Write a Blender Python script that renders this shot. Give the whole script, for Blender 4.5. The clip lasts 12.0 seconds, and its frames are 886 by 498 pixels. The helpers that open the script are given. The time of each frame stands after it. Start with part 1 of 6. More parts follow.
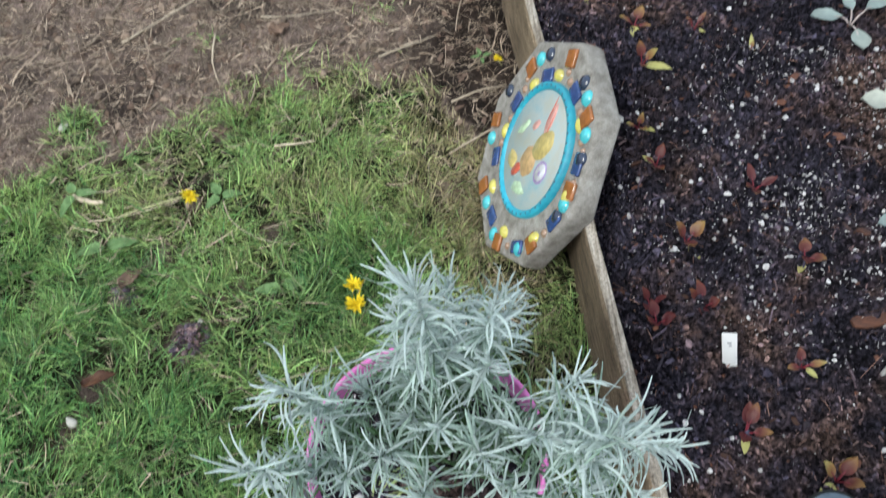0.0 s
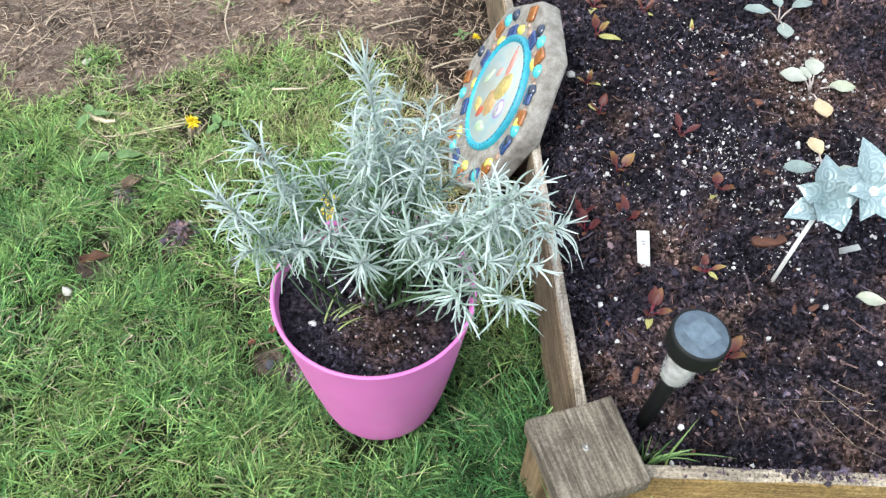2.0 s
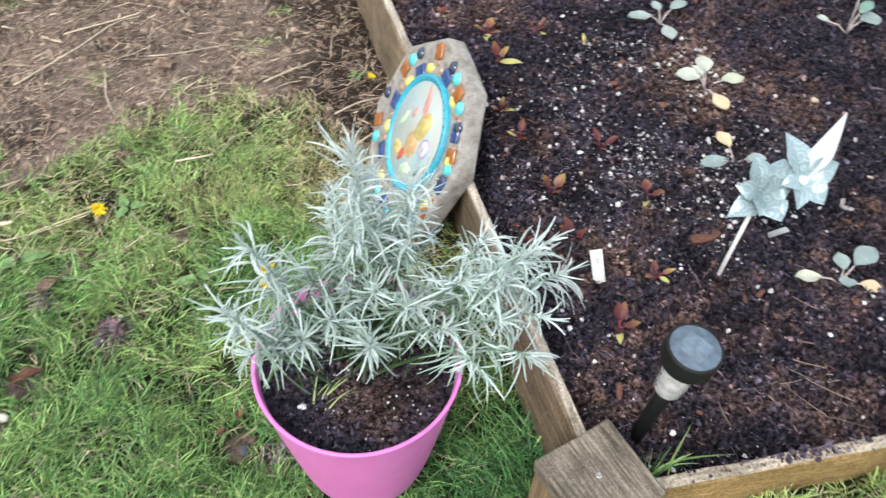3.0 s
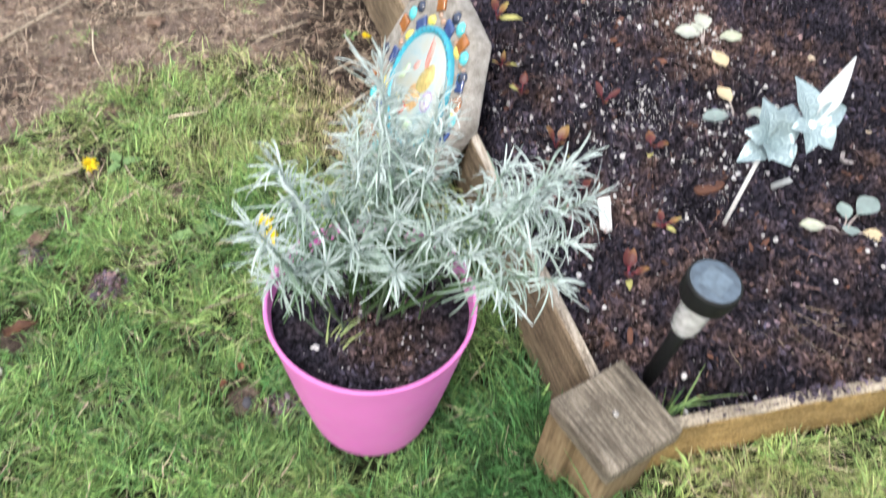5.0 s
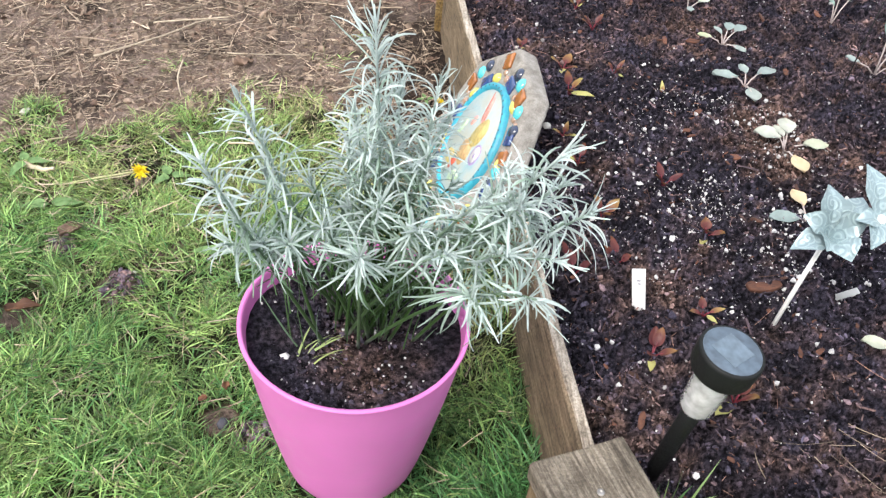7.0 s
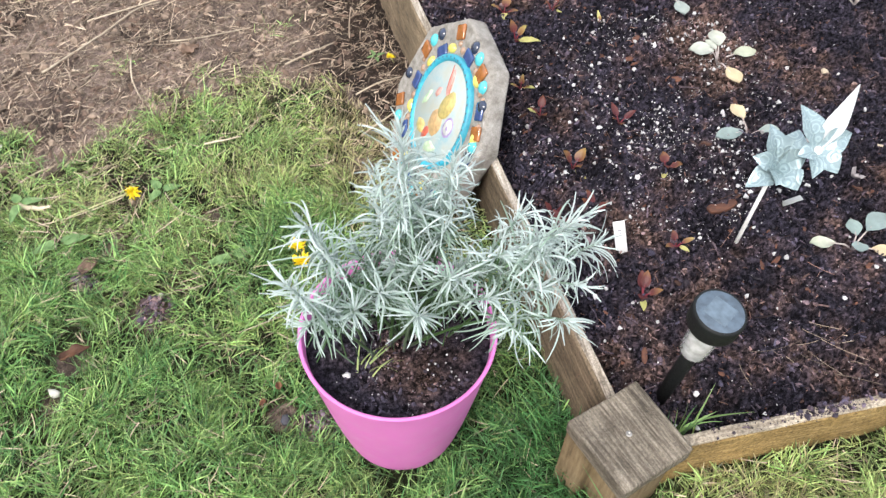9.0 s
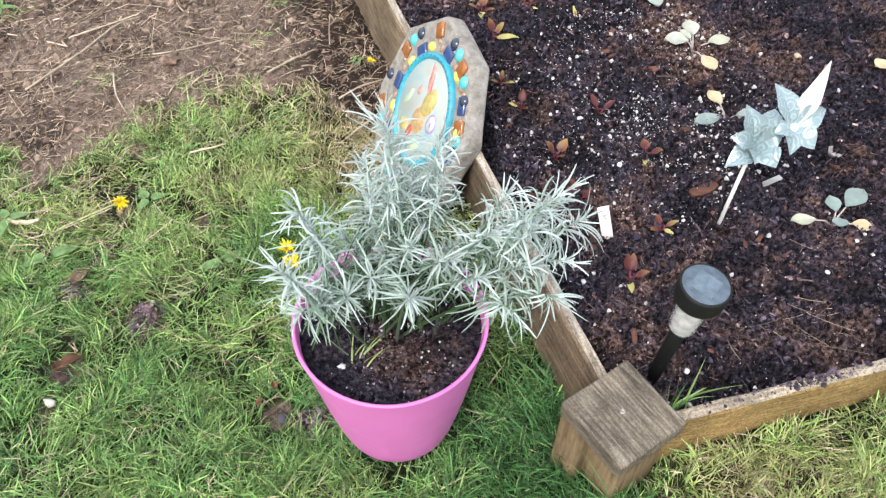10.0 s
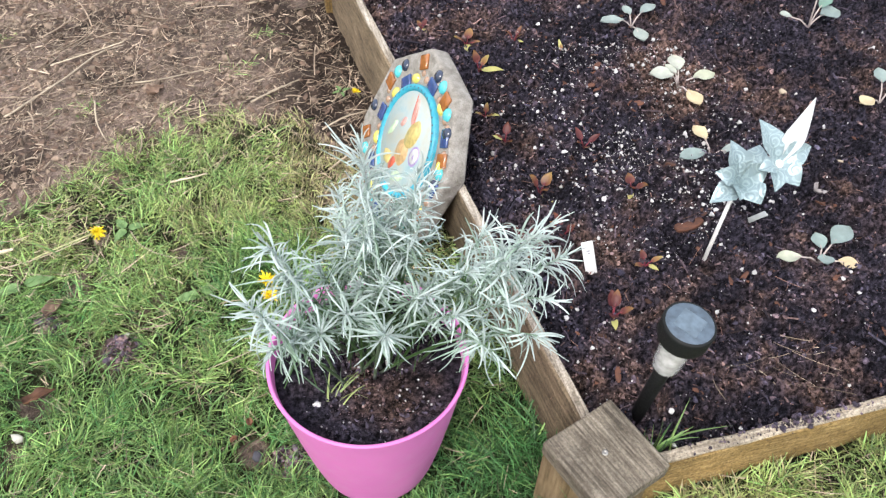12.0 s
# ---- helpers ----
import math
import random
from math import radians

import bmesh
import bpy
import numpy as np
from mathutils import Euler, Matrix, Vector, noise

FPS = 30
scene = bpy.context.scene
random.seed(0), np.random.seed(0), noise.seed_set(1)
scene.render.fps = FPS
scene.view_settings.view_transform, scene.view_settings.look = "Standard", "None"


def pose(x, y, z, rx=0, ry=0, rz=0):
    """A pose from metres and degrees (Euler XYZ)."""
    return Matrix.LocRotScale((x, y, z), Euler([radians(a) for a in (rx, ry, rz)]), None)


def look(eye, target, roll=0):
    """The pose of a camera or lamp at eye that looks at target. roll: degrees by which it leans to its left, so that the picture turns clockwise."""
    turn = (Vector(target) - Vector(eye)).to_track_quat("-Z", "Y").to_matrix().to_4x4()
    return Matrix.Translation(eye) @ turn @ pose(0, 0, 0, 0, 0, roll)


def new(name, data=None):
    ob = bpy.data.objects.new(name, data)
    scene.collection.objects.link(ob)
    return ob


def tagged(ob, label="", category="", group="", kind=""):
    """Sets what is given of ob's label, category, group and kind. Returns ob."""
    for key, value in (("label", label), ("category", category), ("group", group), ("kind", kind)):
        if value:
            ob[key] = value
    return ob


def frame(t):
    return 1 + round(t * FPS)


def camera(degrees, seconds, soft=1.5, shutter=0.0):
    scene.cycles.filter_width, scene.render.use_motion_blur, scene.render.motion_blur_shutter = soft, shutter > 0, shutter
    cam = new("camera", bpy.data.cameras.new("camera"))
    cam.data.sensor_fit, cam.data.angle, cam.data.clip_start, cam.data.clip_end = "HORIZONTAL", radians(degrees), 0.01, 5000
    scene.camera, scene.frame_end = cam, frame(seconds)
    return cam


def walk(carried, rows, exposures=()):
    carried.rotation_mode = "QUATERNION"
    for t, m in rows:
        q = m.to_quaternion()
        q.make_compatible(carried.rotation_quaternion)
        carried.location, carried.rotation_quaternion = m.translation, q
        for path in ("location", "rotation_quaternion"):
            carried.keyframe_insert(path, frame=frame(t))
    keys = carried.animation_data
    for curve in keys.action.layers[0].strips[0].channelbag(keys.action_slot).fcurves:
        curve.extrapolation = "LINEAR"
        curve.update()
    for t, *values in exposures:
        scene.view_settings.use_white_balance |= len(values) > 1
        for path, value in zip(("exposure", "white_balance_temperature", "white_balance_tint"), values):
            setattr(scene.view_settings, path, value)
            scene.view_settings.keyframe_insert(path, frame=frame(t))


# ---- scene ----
cam = camera(55.5, 12.0, soft=1.35, shutter=0.25)
PATH = [
    (0, (0.027, 0.003, 1.362), (-0.006, 1.077, -0.325), -4.1),
    (0.5, (0.036, -0.059, 1.407), (0.032, 1.209, -0.14), -3.4),
    (0.7, (0.024, -0.139, 1.425), (0.035, 1.134, -0.118), -2.5),
    (1, (0.023, -0.266, 1.416), (0.02, 0.987, -0.142), -2.9),
    (1.2, (0.048, -0.312, 1.428), (0.041, 0.947, -0.128), -2.2),
    (1.5, (0.1, -0.349, 1.43), (0.081, 0.905, -0.128), -0.5),
    (2, (0.087, -0.36, 1.356), (0.073, 0.865, -0.225), 1.6),
    (2.5, (-0.007, -0.295, 1.373), (0.067, 0.915, -0.218), 1.8),
    (3, (-0.066, -0.289, 1.39), (0.237, 0.925, -0.17), 3.1),
    (3.2, (-0.067, -0.281, 1.393), (0.317, 0.898, -0.177), 3.9),
    (4.8, (-0.172, -0.335, 1.324), (0.247, 0.741, -0.309), 8.3),
    (5, (-0.14, -0.327, 1.325), (0.235, 0.861, -0.24), 5.8),
    (5.1, (-0.133, -0.313, 1.311), (0.255, 0.946, -0.193), 5.5),
    (5.3, (-0.102, -0.288, 1.272), (0.303, 1.106, -0.104), 6.3),
    (5.5, (-0.045, -0.337, 1.208), (0.327, 1.157, -0.068), 6.8),
    (5.7, (-0.026, -0.356, 1.179), (0.317, 1.171, -0.067), 7.3),
    (6, (-0.007, -0.381, 1.156), (0.258, 1.117, -0.142), 6.8),
    (6.5, (0.002, -0.398, 1.147), (0.168, 1.053, -0.219), 6.4),
    (7, (0.002, -0.392, 1.164), (0.156, 1.06, -0.202), 7.1),
    (7.2, (0.001, -0.385, 1.171), (0.156, 1.06, -0.203), 7.6),
    (8.8, (-0.124, -0.341, 1.402), (0.149, 0.826, -0.199), 2.7),
    (9, (-0.125, -0.317, 1.437), (0.167, 0.852, -0.159), 1.9),
    (9.5, (-0.114, -0.334, 1.464), (0.198, 0.849, -0.118), 0.4),
    (10, (-0.137, -0.36, 1.426), (0.19, 0.83, -0.147), 0.5),
    (10.5, (-0.155, -0.361, 1.414), (0.185, 0.845, -0.145), 3.7),
    (11, (-0.133, -0.336, 1.4), (0.215, 0.885, -0.145), 3.2),
    (11.5, (-0.125, -0.341, 1.408), (0.23, 0.89, -0.127), 2.6),
    (12, (-0.116, -0.341, 1.411), (0.248, 0.895, -0.118), 1.8),
]
walk(cam, [(t, look(eye, target, roll)) for t, eye, target, roll in PATH],
     exposures=[(0.0, 0.15, 6050, 3), (0.5, 0.70, 6100, 4), (1.0, 0.84, 6050, 4), (2.0, 0.72, 6150, 5), (3.0, 0.68, 6350, 8), (5.0, 0.80, 6500, 10), (12.0, 0.72, 6450, 10)])

# ---- light: a bright overcast sky with a very soft sun ----
SUN_ELEVATION, SUN_TURN = 52.0, 222.0
world = bpy.data.worlds.new("sky")
scene.world = world
world.use_nodes = True
wt = world.node_tree
sky = wt.nodes.new("ShaderNodeTexSky")
sky.sky_type, sky.sun_disc = "NISHITA", False
sky.sun_elevation, sky.sun_rotation = radians(SUN_ELEVATION), radians(SUN_TURN)
sky.dust_density, sky.air_density, sky.ozone_density = 6.0, 1.0, 1.0
cloud = wt.nodes.new("ShaderNodeMix")
cloud.data_type = "RGBA"
cloud.inputs["Factor"].default_value = 0.65
cloud.inputs[7].default_value = (9.0, 9.3, 10.0, 1)
wt.links.new(sky.outputs[0], cloud.inputs[6])
back = wt.nodes["Background"]
wt.links.new(cloud.outputs[2], back.inputs["Color"])
back.inputs["Strength"].default_value = 0.13
sun = new("sun", bpy.data.lights.new("sun", "SUN"))
sun.data.energy, sun.data.angle, sun.data.color = 1.9, radians(22), (1.0, 0.96, 0.91)
sun.matrix_world = look((0, 0, 6), Vector((0, 0, 6)) - Vector((
    math.sin(radians(SUN_TURN)) * math.cos(radians(SUN_ELEVATION)),
    math.cos(radians(SUN_TURN)) * math.cos(radians(SUN_ELEVATION)),
    math.sin(radians(SUN_ELEVATION)))))

RNG = np.random.default_rng(7)


# ---- materials ----
def mat(name, stops, scale=40.0, rough=0.8, bump=0.3, dist=0.002, metal=0.0, stretch=(1, 1, 1), big=3.0, depth=0.35,
        tone=None, island=0.0, each=0.0, spec=0.5, detail=6.0, sheen=0.0, through_light=0.0, fine=0.0, speck=0.0):
    """A surface of grain (stops over fine noise), large stains (big, depth), relief, and colours that vary by piece."""
    m = bpy.data.materials.new(name)
    m.use_nodes = True
    nt = m.node_tree
    bsdf = nt.nodes["Principled BSDF"]

    def node(kind, **values):
        n = nt.nodes.new(kind)
        for key, value in values.items():
            n.inputs[key].default_value = value
        return n

    def ramp(source, colours):
        r = nt.nodes.new("ShaderNodeValToRGB")
        while len(r.color_ramp.elements) < len(colours):
            r.color_ramp.elements.new(0.5)
        for e, (at, c) in zip(r.color_ramp.elements, colours):
            e.position, e.color = at, (*c, 1)
        nt.links.new(source, r.inputs[0])
        return r.outputs[0]

    def value_of(colour, factor):
        h = node("ShaderNodeHueSaturation")
        nt.links.new(colour, h.inputs["Color"])
        nt.links.new(factor, h.inputs["Value"])
        return h.outputs[0]

    def spread(source, low, high, a=0.0, b=1.0):
        r = node("ShaderNodeMapRange", **{"From Min": a, "From Max": b, "To Min": low, "To Max": high})
        nt.links.new(source, r.inputs["Value"])
        return r.outputs[0]

    coords = nt.nodes.new("ShaderNodeTexCoord")
    mapping = node("ShaderNodeMapping", Scale=stretch)
    nt.links.new(coords.outputs["Object"], mapping.inputs[0])
    grain = node("ShaderNodeTexNoise", Scale=scale, Detail=detail, Roughness=0.65)
    nt.links.new(mapping.outputs[0], grain.inputs["Vector"])
    colour = ramp(grain.outputs["Fac"], stops)
    if tone:
        attribute = nt.nodes.new("ShaderNodeAttribute")
        attribute.attribute_name = "tone"
        other = ramp(attribute.outputs["Fac"], tone)
        mix = nt.nodes.new("ShaderNodeMix")
        mix.data_type, mix.blend_type = "RGBA", "MULTIPLY"
        mix.inputs["Factor"].default_value = 1.0
        nt.links.new(other, mix.inputs[6])
        nt.links.new(colour, mix.inputs[7])
        colour = mix.outputs[2]
    stain = node("ShaderNodeTexNoise", Scale=big, Detail=4.0, Roughness=0.6)
    nt.links.new(coords.outputs["Object"], stain.inputs["Vector"])
    colour = value_of(colour, spread(stain.outputs["Fac"], 1 - depth, 1 + depth, 0.3, 0.7))
    if island:
        g = nt.nodes.new("ShaderNodeNewGeometry")
        colour = value_of(colour, spread(g.outputs["Random Per Island"], 1 - island, 1 + island))
    if each:
        o = nt.nodes.new("ShaderNodeObjectInfo")
        colour = value_of(colour, spread(o.outputs["Random"], 1 - each, 1 + each))
    if speck:
        dirt = node("ShaderNodeTexNoise", Scale=fine, Detail=5.0, Roughness=0.75)
        nt.links.new(coords.outputs["Object"], dirt.inputs["Vector"])
        colour = value_of(colour, spread(dirt.outputs["Fac"], 1 - speck, 1 + speck * 0.7, 0.38, 0.60))
    nt.links.new(colour, bsdf.inputs["Base Color"])
    nt.links.new(spread(grain.outputs["Fac"], max(rough - 0.12, 0.02), min(rough + 0.12, 1.0), 0.3, 0.7), bsdf.inputs["Roughness"])
    bsdf.inputs["Metallic"].default_value = metal
    bsdf.inputs["Specular IOR Level"].default_value = spec
    if sheen:
        bsdf.inputs["Sheen Weight"].default_value = sheen
        bsdf.inputs["Sheen Roughness"].default_value = 0.5
    if bump:
        source = grain.outputs["Fac"]
        if fine:
            small = node("ShaderNodeTexNoise", Scale=fine, Detail=4.0, Roughness=0.7)
            nt.links.new(coords.outputs["Object"], small.inputs["Vector"])
            add = nt.nodes.new("ShaderNodeMath")
            nt.links.new(source, add.inputs[0])
            nt.links.new(small.outputs["Fac"], add.inputs[1])
            source = add.outputs[0]
        b = node("ShaderNodeBump", Strength=bump, Distance=dist)
        nt.links.new(source, b.inputs["Height"])
        nt.links.new(b.outputs[0], bsdf.inputs["Normal"])
    if through_light:
        leaf = nt.nodes.new("ShaderNodeBsdfTranslucent")
        nt.links.new(colour, leaf.inputs["Color"])
        both = nt.nodes.new("ShaderNodeMixShader")
        both.inputs[0].default_value = through_light
        nt.links.new(bsdf.outputs[0], both.inputs[1])
        nt.links.new(leaf.outputs[0], both.inputs[2])
        nt.links.new(both.outputs[0], nt.nodes["Material Output"].inputs["Surface"])
    return m


ONE = [(0.3, (0.75, 0.75, 0.75)), (0.7, (1.0, 1.0, 1.0))]
# near-black tones at 0.80 to 0.86 paint the shade between grass blades
M_GROUND = mat("bare earth and thatch with painted blade shade", [(0.3, (0.32, 0.31, 0.30)), (0.5, (0.7, 0.7, 0.7)), (0.7, (1.15, 1.15, 1.15))], 45, 0.95, 1.0, 0.010, fine=240, big=9, depth=0.70,
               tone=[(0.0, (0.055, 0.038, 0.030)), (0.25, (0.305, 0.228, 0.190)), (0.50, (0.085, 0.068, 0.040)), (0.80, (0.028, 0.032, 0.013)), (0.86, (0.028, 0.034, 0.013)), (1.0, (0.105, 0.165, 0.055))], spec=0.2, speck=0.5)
M_GRASS = mat("lawn grass", ONE, 30, 0.55, 0, tone=[(0.0, (0.48, 0.41, 0.25)), (0.3, (0.47, 0.54, 0.22)), (0.65, (0.365, 0.56, 0.195)), (1.0, (0.095, 0.255, 0.085))],
              island=0.75, big=6, depth=0.2, through_light=0.4, spec=0.6)
M_STRAW = mat("dry straw", [(0.3, (0.22, 0.16, 0.12)), (0.7, (0.50, 0.41, 0.31))], 35, 0.8, 0, island=0.75, big=8, depth=0.2, spec=0.3)
M_NEEDLE = mat("fallen brown needles", [(0.3, (0.17, 0.092, 0.070)), (0.7, (0.35, 0.215, 0.170))], 35, 0.85, 0, island=0.6, spec=0.2)
SOIL_TONE = [(0.0, (0.0285, 0.0258, 0.0370)), (0.45, (0.054, 0.0412, 0.0490)), (1.0, (0.116, 0.077, 0.065))]
# the grain's near-black lows paint shade into the crevices of soil and crumbs
M_SOIL = mat("moist potting soil", [(0.38, (0.10, 0.10, 0.12)), (0.50, (0.90, 0.90, 0.92)), (0.64, (3.0, 2.9, 2.85))], 110, 0.9, 1.0, 0.014, fine=300, big=9, depth=0.5, spec=0.10, tone=SOIL_TONE)
M_CRUMB = mat("soil crumbs", [(0.3, (0.30, 0.30, 0.33)), (0.7, (2.9, 2.8, 2.95))], 140, 0.55, 0.8, 0.003, island=0.8, big=9, depth=0.5, spec=0.18, tone=SOIL_TONE)
M_EARTH = mat("dry earth crumbs", [(0.3, (0.10, 0.075, 0.055)), (0.7, (0.27, 0.20, 0.15))], 60, 0.95, 0.5, 0.002, island=0.5)
M_BARK = mat("bark chip", [(0.3, (0.035, 0.014, 0.009)), (0.7, (0.15, 0.060, 0.035))], 60, 0.8, 0.6, 0.002, stretch=(1, 4, 4), island=0.5, each=0.3)
M_PERLITE = mat("white perlite", [(0.3, (0.34, 0.33, 0.33)), (0.7, (0.62, 0.61, 0.61))], 200, 0.9, 0.5, 0.001, island=0.25, depth=0.1)
M_WOOD = mat("weathered grey post cap", [(0.30, (0.050, 0.040, 0.030)), (0.5, (0.150, 0.127, 0.098)), (0.70, (0.29, 0.255, 0.205))], 20, 0.88, 0.9, 0.003, stretch=(10, 0.7, 3), big=14, depth=0.4, fine=260, speck=0.28, spec=0.25)
M_BOARD = mat("weathered bed board", [(0.25, (0.09, 0.058, 0.03)), (0.5, (0.19, 0.13, 0.07)), (0.75, (0.29, 0.21, 0.13))], 20, 0.88, 0.9, 0.003, stretch=(0.7, 9, 9), big=5, depth=0.4, fine=200, speck=0.45, spec=0.25)
M_PALE = mat("pale cut board edge", [(0.25, (0.13, 0.10, 0.07)), (0.5, (0.33, 0.28, 0.215)), (0.75, (0.50, 0.45, 0.36))], 20, 0.88, 0.9, 0.003, stretch=(0.7, 9, 9), big=8, depth=0.35, fine=200, speck=0.45, spec=0.25)
M_YELLOW = mat("yellowed treated timber", [(0.25, (0.10, 0.06, 0.022)), (0.5, (0.22, 0.145, 0.055)), (0.75, (0.34, 0.25, 0.12))], 20, 0.85, 0.8, 0.003, stretch=(0.7, 9, 9), big=4, depth=0.5, fine=200, speck=0.45, spec=0.25)
M_POT = mat("pink moulded plastic", [(0.3, (0.62, 0.170, 0.465)), (0.7, (0.68, 0.195, 0.51))], 25, 0.42, 0.06, 0.0005, big=4, depth=0.06, spec=0.5, fine=300)
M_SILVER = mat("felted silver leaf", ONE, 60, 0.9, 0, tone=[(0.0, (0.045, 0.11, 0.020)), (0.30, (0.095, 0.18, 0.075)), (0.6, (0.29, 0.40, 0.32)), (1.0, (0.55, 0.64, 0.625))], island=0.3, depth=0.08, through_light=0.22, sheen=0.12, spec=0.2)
M_STEM = mat("green-grey stem", [(0.3, (0.26, 0.32, 0.22)), (0.7, (0.46, 0.52, 0.44))], 60, 0.85, 0.2, 0.001)
M_STONE = mat("cast concrete", [(0.3, (0.17, 0.155, 0.13)), (0.5, (0.30, 0.28, 0.25)), (0.7, (0.39, 0.37, 0.34))], 45, 0.9, 0.8, 0.003, big=11, depth=0.20, fine=420, speck=0.22, spec=0.3)
M_TURQ = mat("turquoise painted rim", [(0.3, (0.015, 0.24, 0.36)), (0.7, (0.06, 0.40, 0.50))], 80, 0.45, 0.3, 0.001)
M_CREAM = mat("glazed cream disc", [(0.3, (0.40, 0.385, 0.30)), (0.5, (0.38, 0.43, 0.415)), (0.7, (0.25, 0.39, 0.43))], 22, 0.5, 0.15, 0.001, depth=0.1)


def gloss(name, rgb, rough=0.12, metal=0.0, coat=0.6, see=0.0):
    m = bpy.data.materials.new(name)
    m.use_nodes = True
    nt = m.node_tree
    b = nt.nodes["Principled BSDF"]
    n = nt.nodes.new("ShaderNodeTexNoise")
    n.inputs["Scale"].default_value = 90
    r = nt.nodes.new("ShaderNodeValToRGB")
    r.color_ramp.elements[0].position, r.color_ramp.elements[1].position = 0.3, 0.7
    r.color_ramp.elements[0].color = (*[c * 0.7 for c in rgb], 1)
    r.color_ramp.elements[1].color = (*[min(c * 1.2, 1) for c in rgb], 1)
    t = nt.nodes.new("ShaderNodeTexCoord")
    nt.links.new(t.outputs["Object"], n.inputs["Vector"])
    nt.links.new(n.outputs["Fac"], r.inputs[0])
    nt.links.new(r.outputs[0], b.inputs["Base Color"])
    b.inputs["Roughness"].default_value, b.inputs["Metallic"].default_value = rough, metal
    b.inputs["Coat Weight"].default_value, b.inputs["Transmission Weight"].default_value = coat, see
    return m


G_AQUA, G_BLUE = gloss("aqua glass gem", (0.08, 0.45, 0.50)), gloss("cobalt tile", (0.030, 0.065, 0.20), 0.18)
G_YELLOW, G_AMBER = gloss("yellow glass bead", (0.62, 0.55, 0.12)), gloss("amber glass square", (0.30, 0.11, 0.030), 0.16)
G_BLACK, G_ROSE = gloss("black glass gem", (0.02, 0.03, 0.06), 0.08), gloss("rose bead", (0.34, 0.22, 0.15))
P_TAN, P_OCHRE = gloss("tan glaze", (0.50, 0.33, 0.16), 0.35, coat=0.2), gloss("ochre glaze", (0.50, 0.40, 0.15), 0.35, coat=0.2)
P_RED, P_PINK = gloss("brick red glaze", (0.50, 0.10, 0.06), 0.35, coat=0.2), gloss("pink glaze", (0.60, 0.32, 0.28), 0.35, coat=0.2)
P_WHITE = gloss("milky glaze", (0.58, 0.58, 0.60), 0.35, coat=0.2)
P_LILAC, P_GREEN = gloss("lilac glaze", (0.36, 0.27, 0.50), 0.35, coat=0.2), gloss("sage glaze", (0.46, 0.60, 0.40), 0.35, coat=0.2)
M_BLACK = mat("black plastic", [(0.3, (0.005, 0.006, 0.006)), (0.7, (0.012, 0.013, 0.013))], 300, 0.6, 0.4, 0.0006, spec=0.25)
M_PANEL = gloss("dull blue-grey plate", (0.075, 0.105, 0.14), 0.55, coat=0.0)
M_LENS = gloss("ribbed clear plastic", (0.93, 0.94, 0.93), 0.10, see=0.62)
M_STEEL = gloss("screw steel", (0.42, 0.40, 0.37), 0.4, 1.0, 0.0)
M_TAG = mat("white plastic tag", [(0.3, (0.78, 0.78, 0.77)), (0.7, (0.86, 0.86, 0.85))], 40, 0.5, 0.05, 0.0005, depth=0.05)
# the white base colour stands in for sky reflected in one foil blade
M_SKYFOIL = mat("foil whitened with painted sky reflection", [(0.3, (0.40, 0.43, 0.44)), (0.7, (0.52, 0.54, 0.55))], 30, 0.35, 0.05, 0.0005, depth=0.1)
M_CLOUDY = mat("cloudy grey-white plastic", [(0.3, (0.42, 0.45, 0.46)), (0.7, (0.55, 0.58, 0.59))], 40, 0.4, 0.05, 0.0005, depth=0.1)
M_INK = mat("faded ink", [(0.3, (0.30, 0.30, 0.33)), (0.7, (0.42, 0.42, 0.45))], 90, 0.8, 0)
M_STICK = mat("white plastic stick", [(0.3, (0.66, 0.66, 0.62)), (0.7, (0.80, 0.80, 0.77))], 60, 0.45, 0.05, 0.0005, depth=0.1)
M_BRICK = mat("red edging brick", [(0.3, (0.25, 0.075, 0.052)), (0.7, (0.47, 0.18, 0.135))], 40, 0.9, 0.6, 0.003, each=0.15, fine=220, speck=0.35)
M_MORTAR = mat("pale mortar", [(0.3, (0.27, 0.22, 0.19)), (0.7, (0.48, 0.42, 0.37))], 60, 0.95, 0.6, 0.003)
M_CABB = mat("blue-green brassica leaf", ONE, 50, 0.6, 0.2, 0.001, tone=[(0.0, (0.72, 0.57, 0.36)), (0.30, (0.50, 0.55, 0.34)), (0.45, (0.58, 0.60, 0.51)), (0.62, (0.31, 0.39, 0.375)), (1.0, (0.15, 0.30, 0.22))], depth=0.2, through_light=0.25)
M_CSTEM = mat("pale mauve leaf stalk", [(0.3, (0.42, 0.36, 0.33)), (0.7, (0.56, 0.48, 0.47))], 50, 0.6, 0.1, 0.001)
M_BEET = mat("beet seedling leaf", ONE, 60, 0.5, 0.2, 0.001, tone=[(0.0, (0.085, 0.010, 0.018)), (0.35, (0.15, 0.040, 0.030)), (0.65, (0.34, 0.20, 0.070)), (1.0, (0.58, 0.57, 0.20))], depth=0.2, through_light=0.25)
M_BSTEM = mat("crimson stalk", [(0.3, (0.14, 0.012, 0.025)), (0.7, (0.24, 0.03, 0.05))], 60, 0.5, 0)
M_FLOWER = mat("yellow petals", [(0.3, (0.78, 0.60, 0.01)), (0.7, (0.88, 0.72, 0.03))], 200, 0.7, 0, island=0.15, depth=0.05)
M_WEED = mat("broad weed leaf", [(0.3, (0.11, 0.22, 0.07)), (0.7, (0.24, 0.38, 0.15))], 60, 0.6, 0.3, 0.002, island=0.2, through_light=0.25)
M_DEAD = mat("dead brown leaf", [(0.3, (0.09, 0.055, 0.038)), (0.7, (0.21, 0.14, 0.10))], 60, 0.85, 0.4, 0.002, each=0.3)
